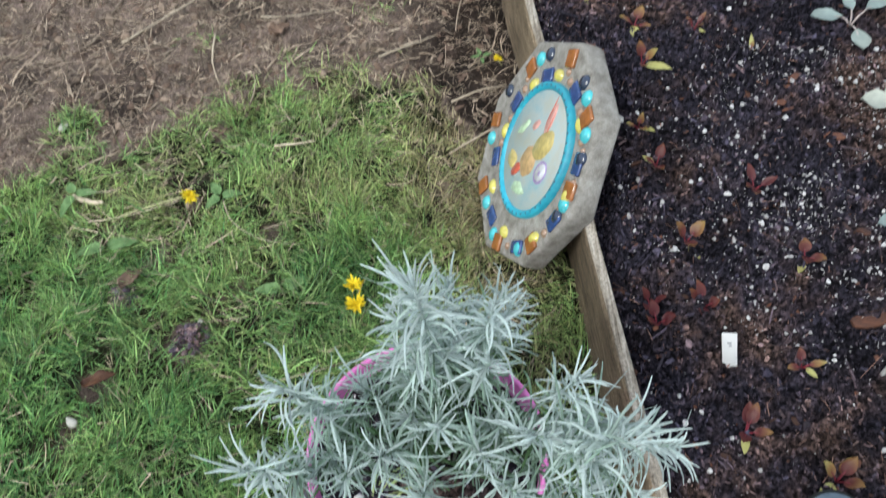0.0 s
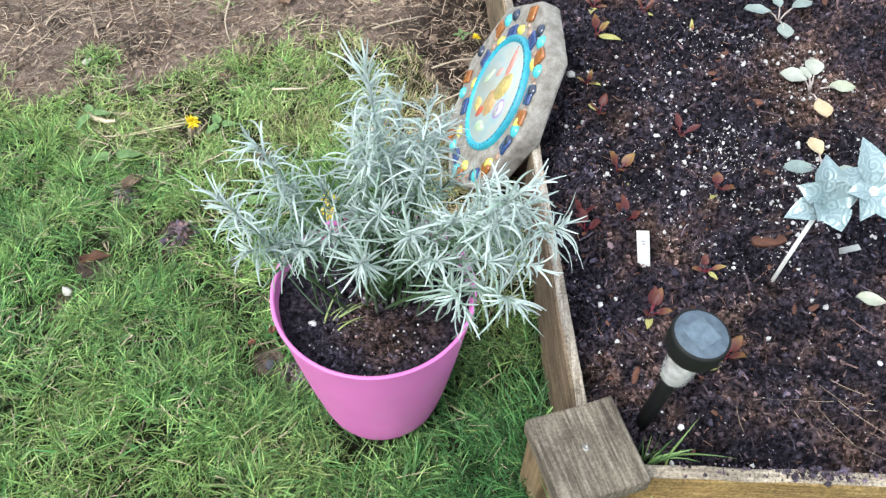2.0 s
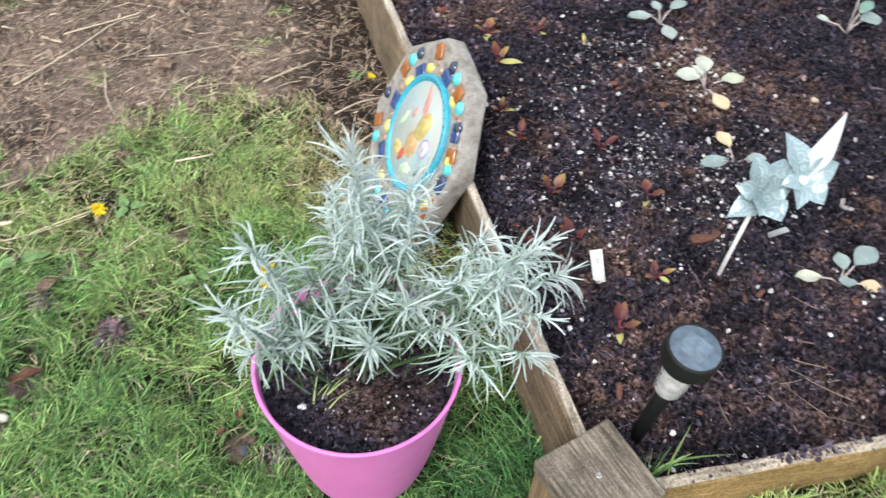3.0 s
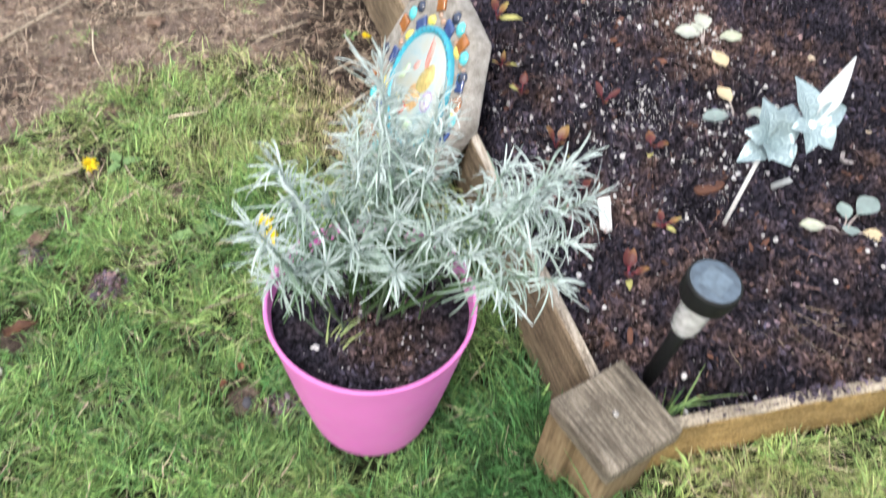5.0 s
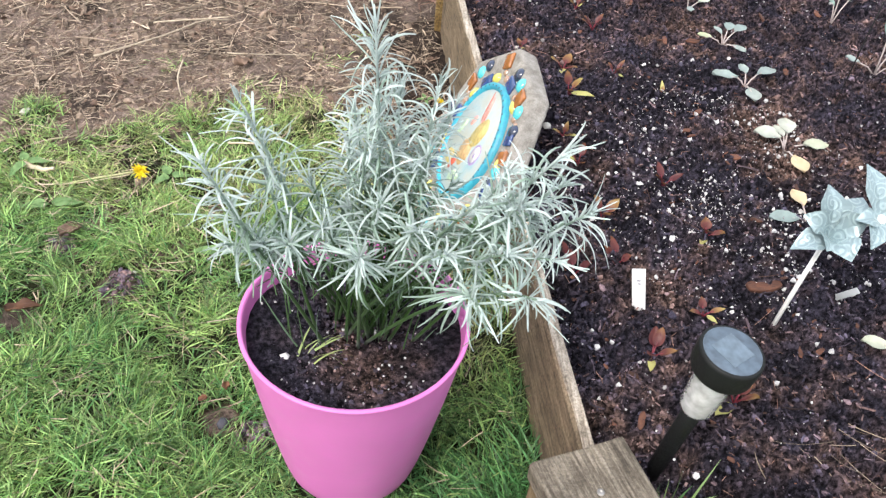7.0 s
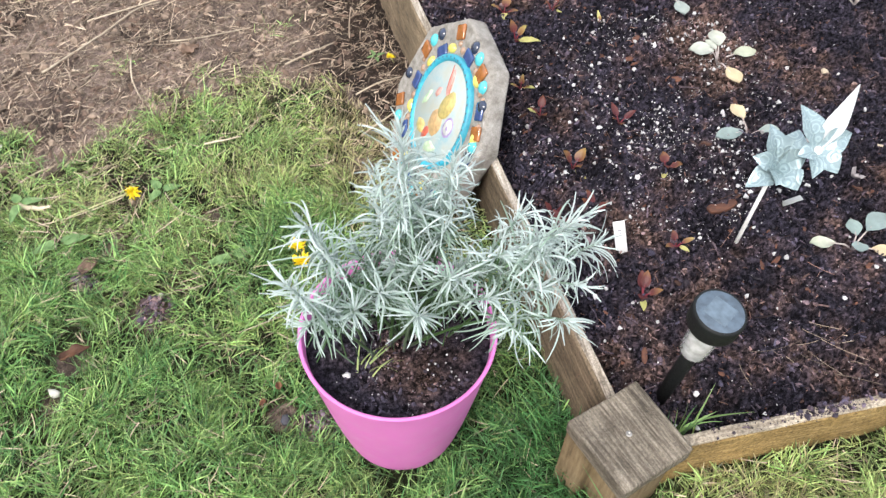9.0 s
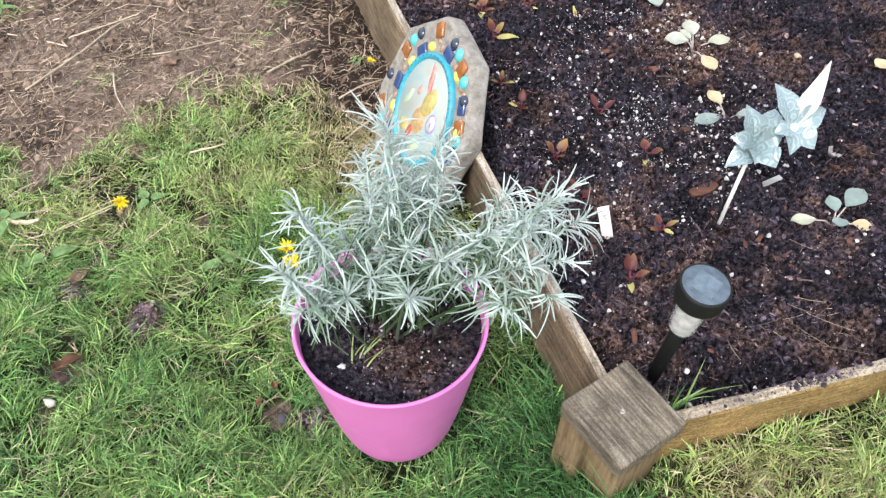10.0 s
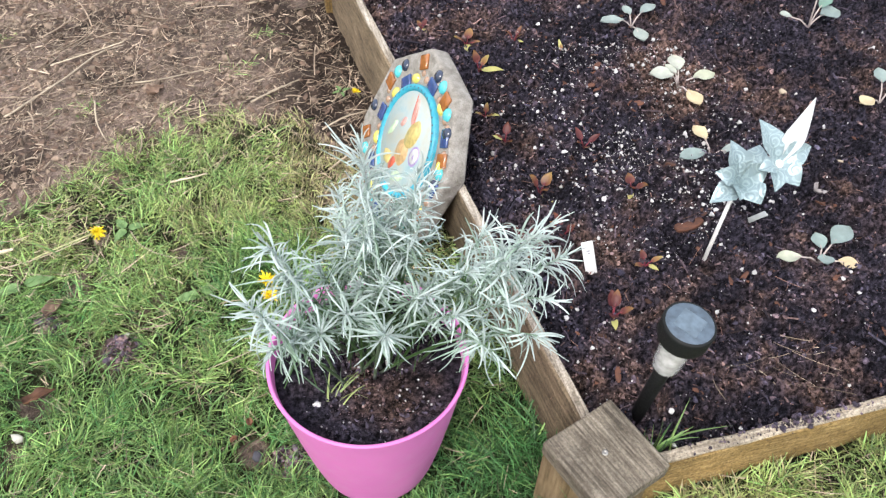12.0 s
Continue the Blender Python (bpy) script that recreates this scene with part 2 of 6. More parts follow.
M_RUST = mat("rust-brown leaf", [(0.3, (0.07, 0.028, 0.015)), (0.7, (0.17, 0.075, 0.036))], 60, 0.7, 0.4, 0.002, each=0.2)
M_CHUNK = mat("white mortar piece", [(0.3, (0.52, 0.46, 0.43)), (0.7, (0.70, 0.65, 0.61))], 60, 0.9, 0.5, 0.002)
M_SLATE = mat("dark grey stone", [(0.3, (0.035, 0.035, 0.045)), (0.7, (0.075, 0.075, 0.09))], 60, 0.8, 0.4, 0.002)
M_TWIG = mat("pale dry twig", [(0.3, (0.36, 0.29, 0.21)), (0.7, (0.60, 0.51, 0.39))], 45, 0.8, 0.3, 0.001, each=0.25, spec=0.3)
M_PEBBLE = mat("pale pebble", [(0.3, (0.44, 0.42, 0.37)), (0.7, (0.62, 0.60, 0.55))], 60, 0.7, 0.3, 0.001, each=0.12)
M_PINKFOAM = gloss("bright pink plastic", (0.86, 0.20, 0.50), 0.4, coat=0.2)
M_AQUAFOIL = gloss("turquoise plastic", (0.03, 0.55, 0.60), 0.35, coat=0.2)
M_GREY = mat("ribbed grey plastic", [(0.3, (0.18, 0.20, 0.23)), (0.7, (0.26, 0.28, 0.32))], 60, 0.5, 0.1, 0.001)


def foil_material():
    """Silver-blue foil embossed with small spirals."""
    m = bpy.data.materials.new("silver-blue swirled foil")
    m.use_nodes = True
    nt = m.node_tree
    b = nt.nodes["Principled BSDF"]

    def maths(kind, one, two):
        n = nt.nodes.new("ShaderNodeMath")
        n.operation = kind
        for slot, value in enumerate((one, two)):
            if isinstance(value, (int, float)):
                n.inputs[slot].default_value = value
            elif value is not None:
                nt.links.new(value, n.inputs[slot])
        return n.outputs[0]

    t = nt.nodes.new("ShaderNodeTexCoord")
    v = nt.nodes.new("ShaderNodeTexVoronoi")
    v.inputs["Scale"].default_value = 46
    v.inputs["Randomness"].default_value = 0.8
    away = nt.nodes.new("ShaderNodeVectorMath")
    away.operation = "SUBTRACT"
    parts = nt.nodes.new("ShaderNodeSeparateXYZ")
    nt.links.new(t.outputs["Object"], v.inputs["Vector"])
    nt.links.new(t.outputs["Object"], away.inputs[0])
    nt.links.new(v.outputs["Position"], away.inputs[1])
    nt.links.new(away.outputs[0], parts.inputs[0])
    angle = maths("ARCTAN2", parts.outputs["Y"], parts.outputs["X"])
    swirl = maths("SINE", maths("ADD", maths("MULTIPLY", v.outputs["Distance"], 21.0), angle), None)
    r = nt.nodes.new("ShaderNodeValToRGB")
    r.color_ramp.elements[0].position, r.color_ramp.elements[0].color = 0.15, (0.245, 0.325, 0.345, 1)
    r.color_ramp.elements[1].position, r.color_ramp.elements[1].color = 0.80, (0.325, 0.42, 0.44, 1)
    relief = nt.nodes.new("ShaderNodeBump")
    relief.inputs["Strength"].default_value, relief.inputs["Distance"].default_value = 0.35, 0.0008
    nt.links.new(swirl, r.inputs[0])
    nt.links.new(swirl, relief.inputs["Height"])
    nt.links.new(relief.outputs[0], b.inputs["Normal"])
    nt.links.new(r.outputs[0], b.inputs["Base Color"])
    b.inputs["Metallic"].default_value, b.inputs["Roughness"].default_value = 0.30, 0.36
    return m


M_FOIL = foil_material()


# ---- mesh helpers ----
def mesh_np(name, verts, quads, material, tone=None, smooth=True):
    """One mesh from arrays: all faces have the same number of corners."""
    me = bpy.data.meshes.new(name)
    quads = np.ascontiguousarray(quads, dtype=np.int32)
    me.vertices.add(len(verts))
    me.vertices.foreach_set("co", np.ascontiguousarray(verts, dtype=np.float32).ravel())
    me.loops.add(quads.size)
    me.loops.foreach_set("vertex_index", quads.ravel())
    me.polygons.add(len(quads))
    me.polygons.foreach_set("loop_start", np.arange(len(quads), dtype=np.int32) * quads.shape[1])
    me.update(calc_edges=True)
    me.polygons.foreach_set("use_smooth", np.full(len(quads), smooth))
    if tone is not None:
        a = me.attributes.new("tone", "FLOAT", "POINT")
        a.data.foreach_set("value", np.ascontiguousarray(tone, dtype=np.float32))
    me.materials.append(material)
    me.validate()
    return me


def hang(ob, parent):
    if parent is not None:
        ob.parent = parent
    return ob


def part(name, bm, material, parent=None, label="", smooth=True):
    me = bpy.data.meshes.new(name)
    bmesh.ops.recalc_face_normals(bm, faces=bm.faces)
    for f in bm.faces:
        f.smooth = smooth
    bm.to_mesh(me)
    bm.free()
    me.materials.append(material)
    return tagged(hang(new(name, me), parent), label)


def thing(name, m, label, category, group="", kind=""):
    ob = new(name)
    ob.matrix_world = m
    ob.empty_display_size = 0.02
    return tagged(ob, label, category, group, kind)


def unit(a):
    return a / np.maximum(np.linalg.norm(a, axis=-1, keepdims=True), 1e-9)


def strands(base, head, length, width, bend, segs=3, fold=0.0, shape="blade", hook=None):
    """Thin leaves or straws: each leaves base along head and bends, tapering. Gives vertices, quads, ring count."""
    n = len(base)
    s = np.linspace(0, 1, segs + 1)
    p = base[:, None] + head[:, None] * (length[:, None] * s)[..., None] + bend[:, None] * (length[:, None] * s ** 2)[..., None]
    along = head[:, None] + 2 * bend[:, None] * s[None, :, None]
    if hook is not None:
        p = p + hook[:, None] * (length[:, None] * s ** 3)[..., None]
        along = along + 3 * hook[:, None] * (s ** 2)[None, :, None]
    along = unit(along)
    ref = unit(np.cross(head, RNG.normal(size=(n, 3))))
    if fold:
        ref = unit(np.cross(head, bend + RNG.normal(size=(n, 3)) * 0.15))
    side = unit(ref[:, None] - along * np.sum(ref[:, None] * along, axis=-1, keepdims=True))
    if shape == "blade":
        w = (1 - s ** 2.2) * 0.97 + 0.03
    elif shape == "leaf":
        w = np.clip(np.sin(np.pi * (0.14 + 0.80 * s)) ** 0.55, 0.1, 1)
    else:
        w = np.full(segs + 1, 1.0)
    half = side * (0.5 * width[:, None] * w)[..., None]
    if shape == "stalk":
        up = np.cross(side, along) * (0.5 * width[:, None] * w)[..., None]
        ring = np.stack([p - half - up * 0.6, p + half - up * 0.6, p + up], axis=2)
        k = 3
    elif fold:
        up = np.cross(side, along)
        ring = np.stack([p - half, p - up * (fold * width[:, None] * w)[..., None], p + half], axis=2)
        k = 3
    else:
        ring = np.stack([p - half, p + half], axis=2)
        k = 2
    verts = ring.reshape(-1, 3)
    first = (np.arange(n) * (segs + 1) * k)[:, None] + (np.arange(segs) * k)[None]
    pairs = [(0, 1), (1, 2), (2, 0)] if shape == "stalk" else [(i, i + 1) for i in range(k - 1)]
    quads = np.concatenate([np.stack([first + a, first + b, first + k + b, first + k + a], axis=-1).reshape(-1, 4) for a, b in pairs])
    return verts, quads, (segs + 1) * k


def turns(n, flat=False):
    """Random rotations; flat: about the upright alone, with a little tilt."""
    out = np.empty((n, 3, 3))
    for i in range(n):
        e = Euler((RNG.normal() * 0.3, RNG.normal() * 0.3, RNG.uniform(0, 6.283))) if flat else Euler(RNG.uniform(0, 6.283, 3))
        out[i] = np.array(e.to_matrix())
    return out


def lump(seed=0, rough=0.35):
    """A small irregular lump of twenty faces, as arrays."""
    bm = bmesh.new()
    bmesh.ops.create_icosphere(bm, subdivisions=1, radius=0.5)
    r = random.Random(seed)
    v = np.array([q.co * (1 + r.uniform(-rough, rough)) for q in bm.verts])
    f = np.array([[q.index for q in face.verts] for face in bm.faces])
    bm.free()
    return v, f


def scatter(name, places, sizes, material, label, category, flat=False, smooth=False, parent=None, kind="stuff", tone=None):
    v, f = lump(len(places))
    r = turns(len(places), flat)
    verts = np.einsum("nij,nvj->nvi", r, v[None] * sizes[:, None]) + places[:, None]
    faces = (f[None] + (np.arange(len(places)) * len(v))[:, None, None]).reshape(-1, 3)
    ob = new(name, mesh_np(name, verts.reshape(-1, 3), faces, material, None if tone is None else np.repeat(tone, len(v)), smooth))
    if parent is not None:
        ob.parent = parent
        return tagged(ob, label, kind=kind)
    return tagged(ob, label, category, kind=kind)


LATTICE = np.random.default_rng(3).random((256, 256))


def fbm(x, y, scale, octaves=4):
    """Smooth noise from 0 to 1 over the plan."""
    total, weight = 0, 0
    for o in range(octaves):
        k = scale * 2 ** o
        u, v = x * k + 37.3 * o, y * k + 91.7 * o
        i, j = np.floor(u).astype(int), np.floor(v).astype(int)
        a, b = u - i, v - j
        a, b = a * a * (3 - 2 * a), b * b * (3 - 2 * b)
        g = lambda p, q: LATTICE[p % 256, q % 256]
        total = total + 0.55 ** o * ((g(i, j) * (1 - a) + g(i + 1, j) * a) * (1 - b) + (g(i, j + 1) * (1 - a) + g(i + 1, j + 1) * a) * b)
        weight += 0.55 ** o
    return total / weight


def slab(sx, sy, sz, bevel=0.004, cuts=0, wobble=0.0, seed=1):
    """A sawn piece of timber, long along its x, with eased edges; its origin is the middle of its base."""
    bm = bmesh.new()
    bmesh.ops.create_cube(bm, size=1)
    bmesh.ops.scale(bm, vec=(sx, sy, sz), verts=bm.verts)
    bmesh.ops.translate(bm, vec=(0, 0, sz / 2), verts=bm.verts)
    if cuts:
        bmesh.ops.subdivide_edges(bm, edges=[e for e in bm.edges if abs(e.verts[0].co.x - e.verts[1].co.x) > sx * 0.5], cuts=cuts)
    bmesh.ops.bevel(bm, geom=[e for e in bm.edges if e.calc_face_angle(0) > 0.5], offset=bevel, segments=2, affect="EDGES", profile=0.6)
    if wobble:
        for v in bm.verts:
            v.co += Vector(noise.noise_vector(v.co * 14 + Vector((seed, 0, 0)))) * wobble
    return bm


def tube(points, radii, sides=8, cap=True):
    """A round rod along points."""
    bm = bmesh.new()
    rings = []
    pts = [Vector(p) for p in points]
    for i, p in enumerate(pts):
        d = (pts[min(i + 1, len(pts) - 1)] - pts[max(i - 1, 0)]).normalized()
        a = d.orthogonal().normalized()
        b = d.cross(a)
        rings.append([bm.verts.new(p + (a * math.cos(q) + b * math.sin(q)) * radii[i]) for q in [6.28319 * k / sides for k in range(sides)]])
    for r0, r1 in zip(rings, rings[1:]):
        best = min(range(sides), key=lambda s: (r0[0].co - r1[s].co).length)
        for k in range(sides):
            bm.faces.new((r0[k], r0[(k + 1) % sides], r1[(k + 1 + best) % sides], r1[(k + best) % sides]))
    if cap:
        bm.faces.new(rings[0])
        bm.faces.new(rings[-1])
    return bm


def lathe(profile, sides=48):
    """A turned shape from (radius, height) pairs."""
    bm = bmesh.new()
    rings = []
    for r, z in profile:
        if r < 1e-6:
            rings.append([bm.verts.new((0, 0, z))])
        else:
            rings.append([bm.verts.new((r * math.cos(6.28319 * k / sides), r * math.sin(6.28319 * k / sides), z)) for k in range(sides)])
    for a, b in zip(rings, rings[1:]):
        for k in range(sides):
            q = [a[k % len(a)], a[(k + 1) % len(a)], b[(k + 1) % len(b)], b[k % len(b)]]
            q = list(dict.fromkeys(q))
            if len(q) > 2:
                bm.faces.new(q)
    return bm


def basis(origin, x, y, z):
    return Matrix(((x[0], y[0], z[0], origin[0]), (x[1], y[1], z[1], origin[1]), (x[2], y[2], z[2], origin[2]), (0, 0, 0, 1)))


# ---- plan ----
POT = (-0.023, 0.3615)
POT_R, POT_BASE, POT_H = 0.1525, 0.100, 0.323
BOARD_TOP, BOARD_THICK = 0.235, 0.022


def side_x(y):
    """The outer face of the long side board."""
    return 0.278 - 0.0896 * (y - 0.235) + 0.005 * np.sin(np.pi * np.clip((y - 0.75) / 0.42, 0, 1))


def back_y(x):
    """The inner face of the far board."""
    return 1.694 + 0.110 * (x - 0.2)


def board_top(y):
    """The bed falls a little towards its far end."""
    return BOARD_TOP - 0.030 * (y - 0.30)


def lawn_at(x, y):
    """How much living turf there is, 0 to 1."""
    edge = 1.20 + 0.22 * np.clip(x + 0.6, -0.4, 0.45) - 1.25 * np.clip(x + 0.05, 0, 0.4)
    e = (edge - y) / 0.12 + (fbm(x, y, 9) - 0.5) * 4.2
    t = np.clip(0.5 + e, 0, 1)
    for hx, hy, r in ((-0.463, 0.696, 0.050), (-0.118, 0.133, 0.03), (-0.180, 0.385, 0.032), (-0.60, 0.80, 0.040), (-0.62, 0.615, 0.034), (-0.34, 0.93, 0.03), (-0.646, 0.546, 0.030), (-0.240, 0.42, 0.030), (-0.50, 1.01, 0.020)):
        t = t * np.clip((np.hypot(x - hx, y - hy) - r * 0.6) / (r * 0.7), 0.06, 1)
    for hx, hy, r in ((-0.54, 0.86, 0.10), (-0.68, 1.02, 0.12), (-0.40, 0.80, 0.05), (-0.65, 0.50, 0.05), (-0.74, 0.78, 0.07), (0.02, 1.02, 0.07)):
        t = t * (1 - 0.62 * np.exp(-(np.hypot(x - hx, y - hy) / r) ** 2) * np.clip(0.4 + 3.5 * (fbm(x + 3, y, 26, 2) - 0.4), 0, 1))
    return t


def dry_at(x, y):
    """How yellow the turf is, 0 to 1: more so beside the bed, in front of it and at the bare edge."""
    d = 0.05 + 0.09 * np.clip((y - 0.6) / 0.3, 0, 1) + 0.7 * (fbm(x, y, 5, 3) - 0.45)
    d = d + 0.60 * np.clip(1.15 - np.abs(x - 0.09) / 0.18, 0, 1) * np.clip((y - 0.52) / 0.25, 0, 1)
    d = d + 0.42 * np.clip((x - 0.30) / 0.12, 0, 1) * (y < 0.12)
    d = d + 0.25 * np.clip((y - 0.85) / 0.4, 0, 1)
    d = d + 0.20 * np.clip((y - 0.55) / 0.3, 0, 1) * np.clip(1 - np.abs(x + 0.25) / 0.55, 0, 1)
    # the subtracted term deepens the green at the board's foot, as painted shade
    d = d + 0.20 * 1.6 * np.clip(1 - np.abs(x - 0.20) / 0.12, 0, 1) * (y > 0.28) * (y < 0.62) - 0.2 * np.clip(1 - np.abs(x - 0.24) / 0.10, 0, 1) * (y < 0.30)
    return np.clip(d, 0, 1)


def ground_z(x, y):
    near = np.clip(3.5 - np.hypot(x - 0.2, y - 1.0), 0, 1)
    rise = np.clip((x - 0.27) / 0.15, 0, 1)
    bank = 0.128 * rise * rise * (3 - 2 * rise) * np.clip((0.30 - y) / 0.10, 0, 1) * np.clip((y + 0.9) / 0.8, 0, 1) * np.clip((2.3 - x) / 0.3, 0, 1)
    off = np.clip(1 - (side_x(y) - x) / 0.13, 0, 1)
    foot = 0.055 * off * off * (3 - 2 * off) * np.clip((1.0 - y) / 0.25, 0, 1) * np.clip((y + 0.25) / 0.2, 0, 1) * np.clip((0.40 - x) / 0.06, 0, 1)
    return ((fbm(x, y, 4) - 0.5) * 0.030 + (fbm(x, y, 24, 4) - 0.5) * 0.036) * near - 0.004 + np.maximum(np.where(y < 0.125, bank, 0.0), foot)


def soil_z(x, y):
    inner = np.minimum(np.minimum(x - side_x(y) - BOARD_THICK, y - 0.138), 0.08 + 0.5 * (back_y(x) - y))
    rise = np.clip(inner / 0.12, 0, 1)
    rise = rise * rise * (3 - 2 * rise)
    return 0.180 + 0.025 * rise - 0.034 * np.clip((y - 1.15) / 0.5, 0, 1) + (fbm(x, y, 6) - 0.5) * 0.030 * (0.3 + 0.7 * rise) + (fbm(x, y, 30, 3) - 0.5) * 0.048 + (fbm(x + 5, y, 90, 2) - 0.5) * 0.034


def soil_tone(x, y):
    """How brown the potting soil is, 0 to 1: fibrous patches in black compost."""
    t = 0.13 + 2.0 * (fbm(x + 7, y + 1, 7, 4) - 0.50) + 1.6 * (fbm(x + 1, y + 6, 34, 3) - 0.5)
    t = t + 0.9 * np.exp(-((x - 0.80) ** 2 + (y - 0.90) ** 2) / 0.0075) + 0.35 * np.exp(-((x - 0.50) ** 2 + (y - 0.66) ** 2) / 0.012)
    return np.clip(t + 0.20 * np.clip((y - 0.9) / 0.5, 0, 1), 0, 1)


def ground_sheet():
    near = np.arange(-1.6, 2.6, 0.011)
    far = 2.6 + np.geomspace(0.02, 400, 40)
    xs = np.concatenate([-(far - 1.0)[::-1], near, far])
    ny = np.arange(-0.5, 3.2, 0.011)
    ys = np.concatenate([-(far - 2.1)[::-1], ny, far + 0.6])
    x, y = np.meshgrid(xs, ys)
    z = ground_z(x, y)
    w = len(xs)
    i = (np.arange(len(ys) - 1)[:, None] * w + np.arange(w - 1)[None]).ravel()
    mulch = np.clip((y - 1.86 - 0.1 * (fbm(x, y, 6) - 0.5)) / 0.06, 0, 1) * np.clip((x + 0.05) / 0.3, 0, 1)
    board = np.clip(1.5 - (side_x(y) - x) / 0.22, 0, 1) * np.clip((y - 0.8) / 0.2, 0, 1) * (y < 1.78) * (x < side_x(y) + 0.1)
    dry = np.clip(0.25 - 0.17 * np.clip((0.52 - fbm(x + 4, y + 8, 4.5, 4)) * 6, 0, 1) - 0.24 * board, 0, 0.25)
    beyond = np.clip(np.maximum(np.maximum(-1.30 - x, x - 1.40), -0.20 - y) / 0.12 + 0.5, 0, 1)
    # turf lifts the tone into the near-black stops: painted shade under the blades
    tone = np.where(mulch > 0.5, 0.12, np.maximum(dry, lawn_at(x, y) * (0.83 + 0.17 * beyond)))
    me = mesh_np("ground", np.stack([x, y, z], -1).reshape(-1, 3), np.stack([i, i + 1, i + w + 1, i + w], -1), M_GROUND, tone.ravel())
    return tagged(new("ground", me), "bare brown earth and thatch, darkened as painted shade under a patchy lawn", "ground", kind="structure")


ground_sheet()


def soil_bed():
    n = 420
    u, v = np.meshgrid(np.linspace(0, 1, n), np.linspace(0, 1, n))
    y0, y1 = 0.134, 1.698
    y = y0 + (y1 + 0.190 * u - y0) * v
    x = side_x(y) + BOARD_THICK - 0.006 + u ** 1.15 * (1.84 - side_x(y))
    z = soil_z(x, y)
    i = (np.arange(n - 1)[:, None] * n + np.arange(n - 1)[None]).ravel()
    me = mesh_np("soil", np.stack([x, y, z], -1).reshape(-1, 3), np.stack([i, i + 1, i + n + 1, i + n], -1), M_SOIL, soil_tone(x, y).ravel())
    return tagged(new("soil", me), "dark moist potting soil filling the raised bed", "soil", kind="structure")


soil_bed()


# ---- raised bed ----
def raised_bed():
    bed = thing("raised_bed", Matrix(), "weathered timber raised bed with capped corner posts", "garden bed")

    def board(name, a, b, thick, top, material, label, edge=None, cuts=26, lift=0.0):
        a, b = Vector((*a, 0)), Vector((*b, 0))
        d = (b - a).normalized()
        m = basis((a + b) / 2 + Vector((0, 0, -0.03 + lift)), d, Vector((-d.y, d.x, 0)), (0, 0, 1))
        bm = slab((b - a).length, thick, top + 0.03, 0.005, cuts, 0.003, len(name))
        ob = part(name, bm, material, bed, label)
        ob.matrix_local = m
        if edge:
            worn = slab((b - a).length, thick - 0.003, 0.008, 0.003, cuts, 0.0025, 9)
            e = part("worn_top_edge", worn, edge, ob, "pale splintered sawn edge")
            e.matrix_local = pose(0, 0, top + 0.03 - 0.0045)
        return ob

    # the long side board bows slightly, so it is laid as a bent plank
    n = 40
    ys = np.linspace(0.165, 1.745, n)
    bm = bmesh.new()
    rings = []
    for i, y in enumerate(ys):
        x = float(side_x(y))
        j = 0.0022 * noise.noise(Vector((0, y * 22, 3)))
        k = 0.003 * noise.noise(Vector((5, y * 16, 1)))
        top = board_top(y) + j
        ring = [(x + k, -0.03), (x + k, top - 0.004), (x + k + 0.003, top), (x + 0.019, top + 0.001), (x + 0.022 + k, top - 0.004), (x + 0.022 + k, -0.03)]
        rings.append([bm.verts.new((px, y, pz)) for px, pz in ring])
    for r0, r1 in zip(rings, rings[1:]):
        for k in range(len(r0)):
            bm.faces.new((r0[k], r0[(k + 1) % 6], r1[(k + 1) % 6], r1[k]))
    bm.faces.new(rings[0])
    bm.faces.new(rings[-1])
    bent = part("side_board", bm, M_SIDE, bed, "grey-brown weathered plank set on edge", smooth=False)
    strip = bmesh.new()
    rings = []
    for y in ys:
        x, top = float(side_x(y)), board_top(y) + 0.0022 * noise.noise(Vector((0, y * 22, 3)))
        left = x + 0.003 + 0.004 * noise.noise(Vector((2, y * 9, 0)))
        rings.append([strip.verts.new(q) for q in ((left, y, top - 0.002), (left + 0.003, y, top + 0.003), (x + 0.0195, y, top + 0.0035), (x + 0.0215, y, top - 0.002))])
    for r0, r1 in zip(rings, rings[1:]):
        for k in range(4):
            strip.faces.new((r0[k], r0[(k + 1) % 4], r1[(k + 1) % 4], r1[k]))
    part("worn_top_edge", strip, M_PALE2, bent, "pale splintered sawn edge", smooth=False)
    board("front_board", (0.335, 0.128), (1.98, 0.128), BOARD_THICK, BOARD_TOP, M_YELLOW, "yellowed plank with a pale worn top edge", M_PALE)
    board("back_board", (0.195, 1.705), (1.82, 1.884), BOARD_THICK, 0.193, M_BOARD, "yellowed weathered plank")
    board("end_board", (1.985, 0.145), (1.830, 1.86), BOARD_THICK, 0.212, M_YELLOW, "yellowed weathered plank")

    def post(x, y, turn, cap_turn, cap_at, top, wood, cap_size=0.138):
        at = pose(x, y, -0.04, 0, 0, turn)
        p = part("post", slab(0.088, 0.088, top - 0.036 + 0.04, 0.004), wood, bed, "square timber post")
        p.matrix_local = at
        c = part("cap", slab(cap_size, cap_size, 0.036, 0.005, 10, 0.0012, 4), M_WOOD, p, "weathered grey square wooden cap")
        c.matrix_local = at.inverted() @ pose(cap_at[0], cap_at[1], top - 0.036, 0, 0, cap_turn)
        return p, at

    p, at = post(0.305, 0.140, 17, 19.5, (0.289, 0.143), 0.267, M_POSTWOOD, 0.134)
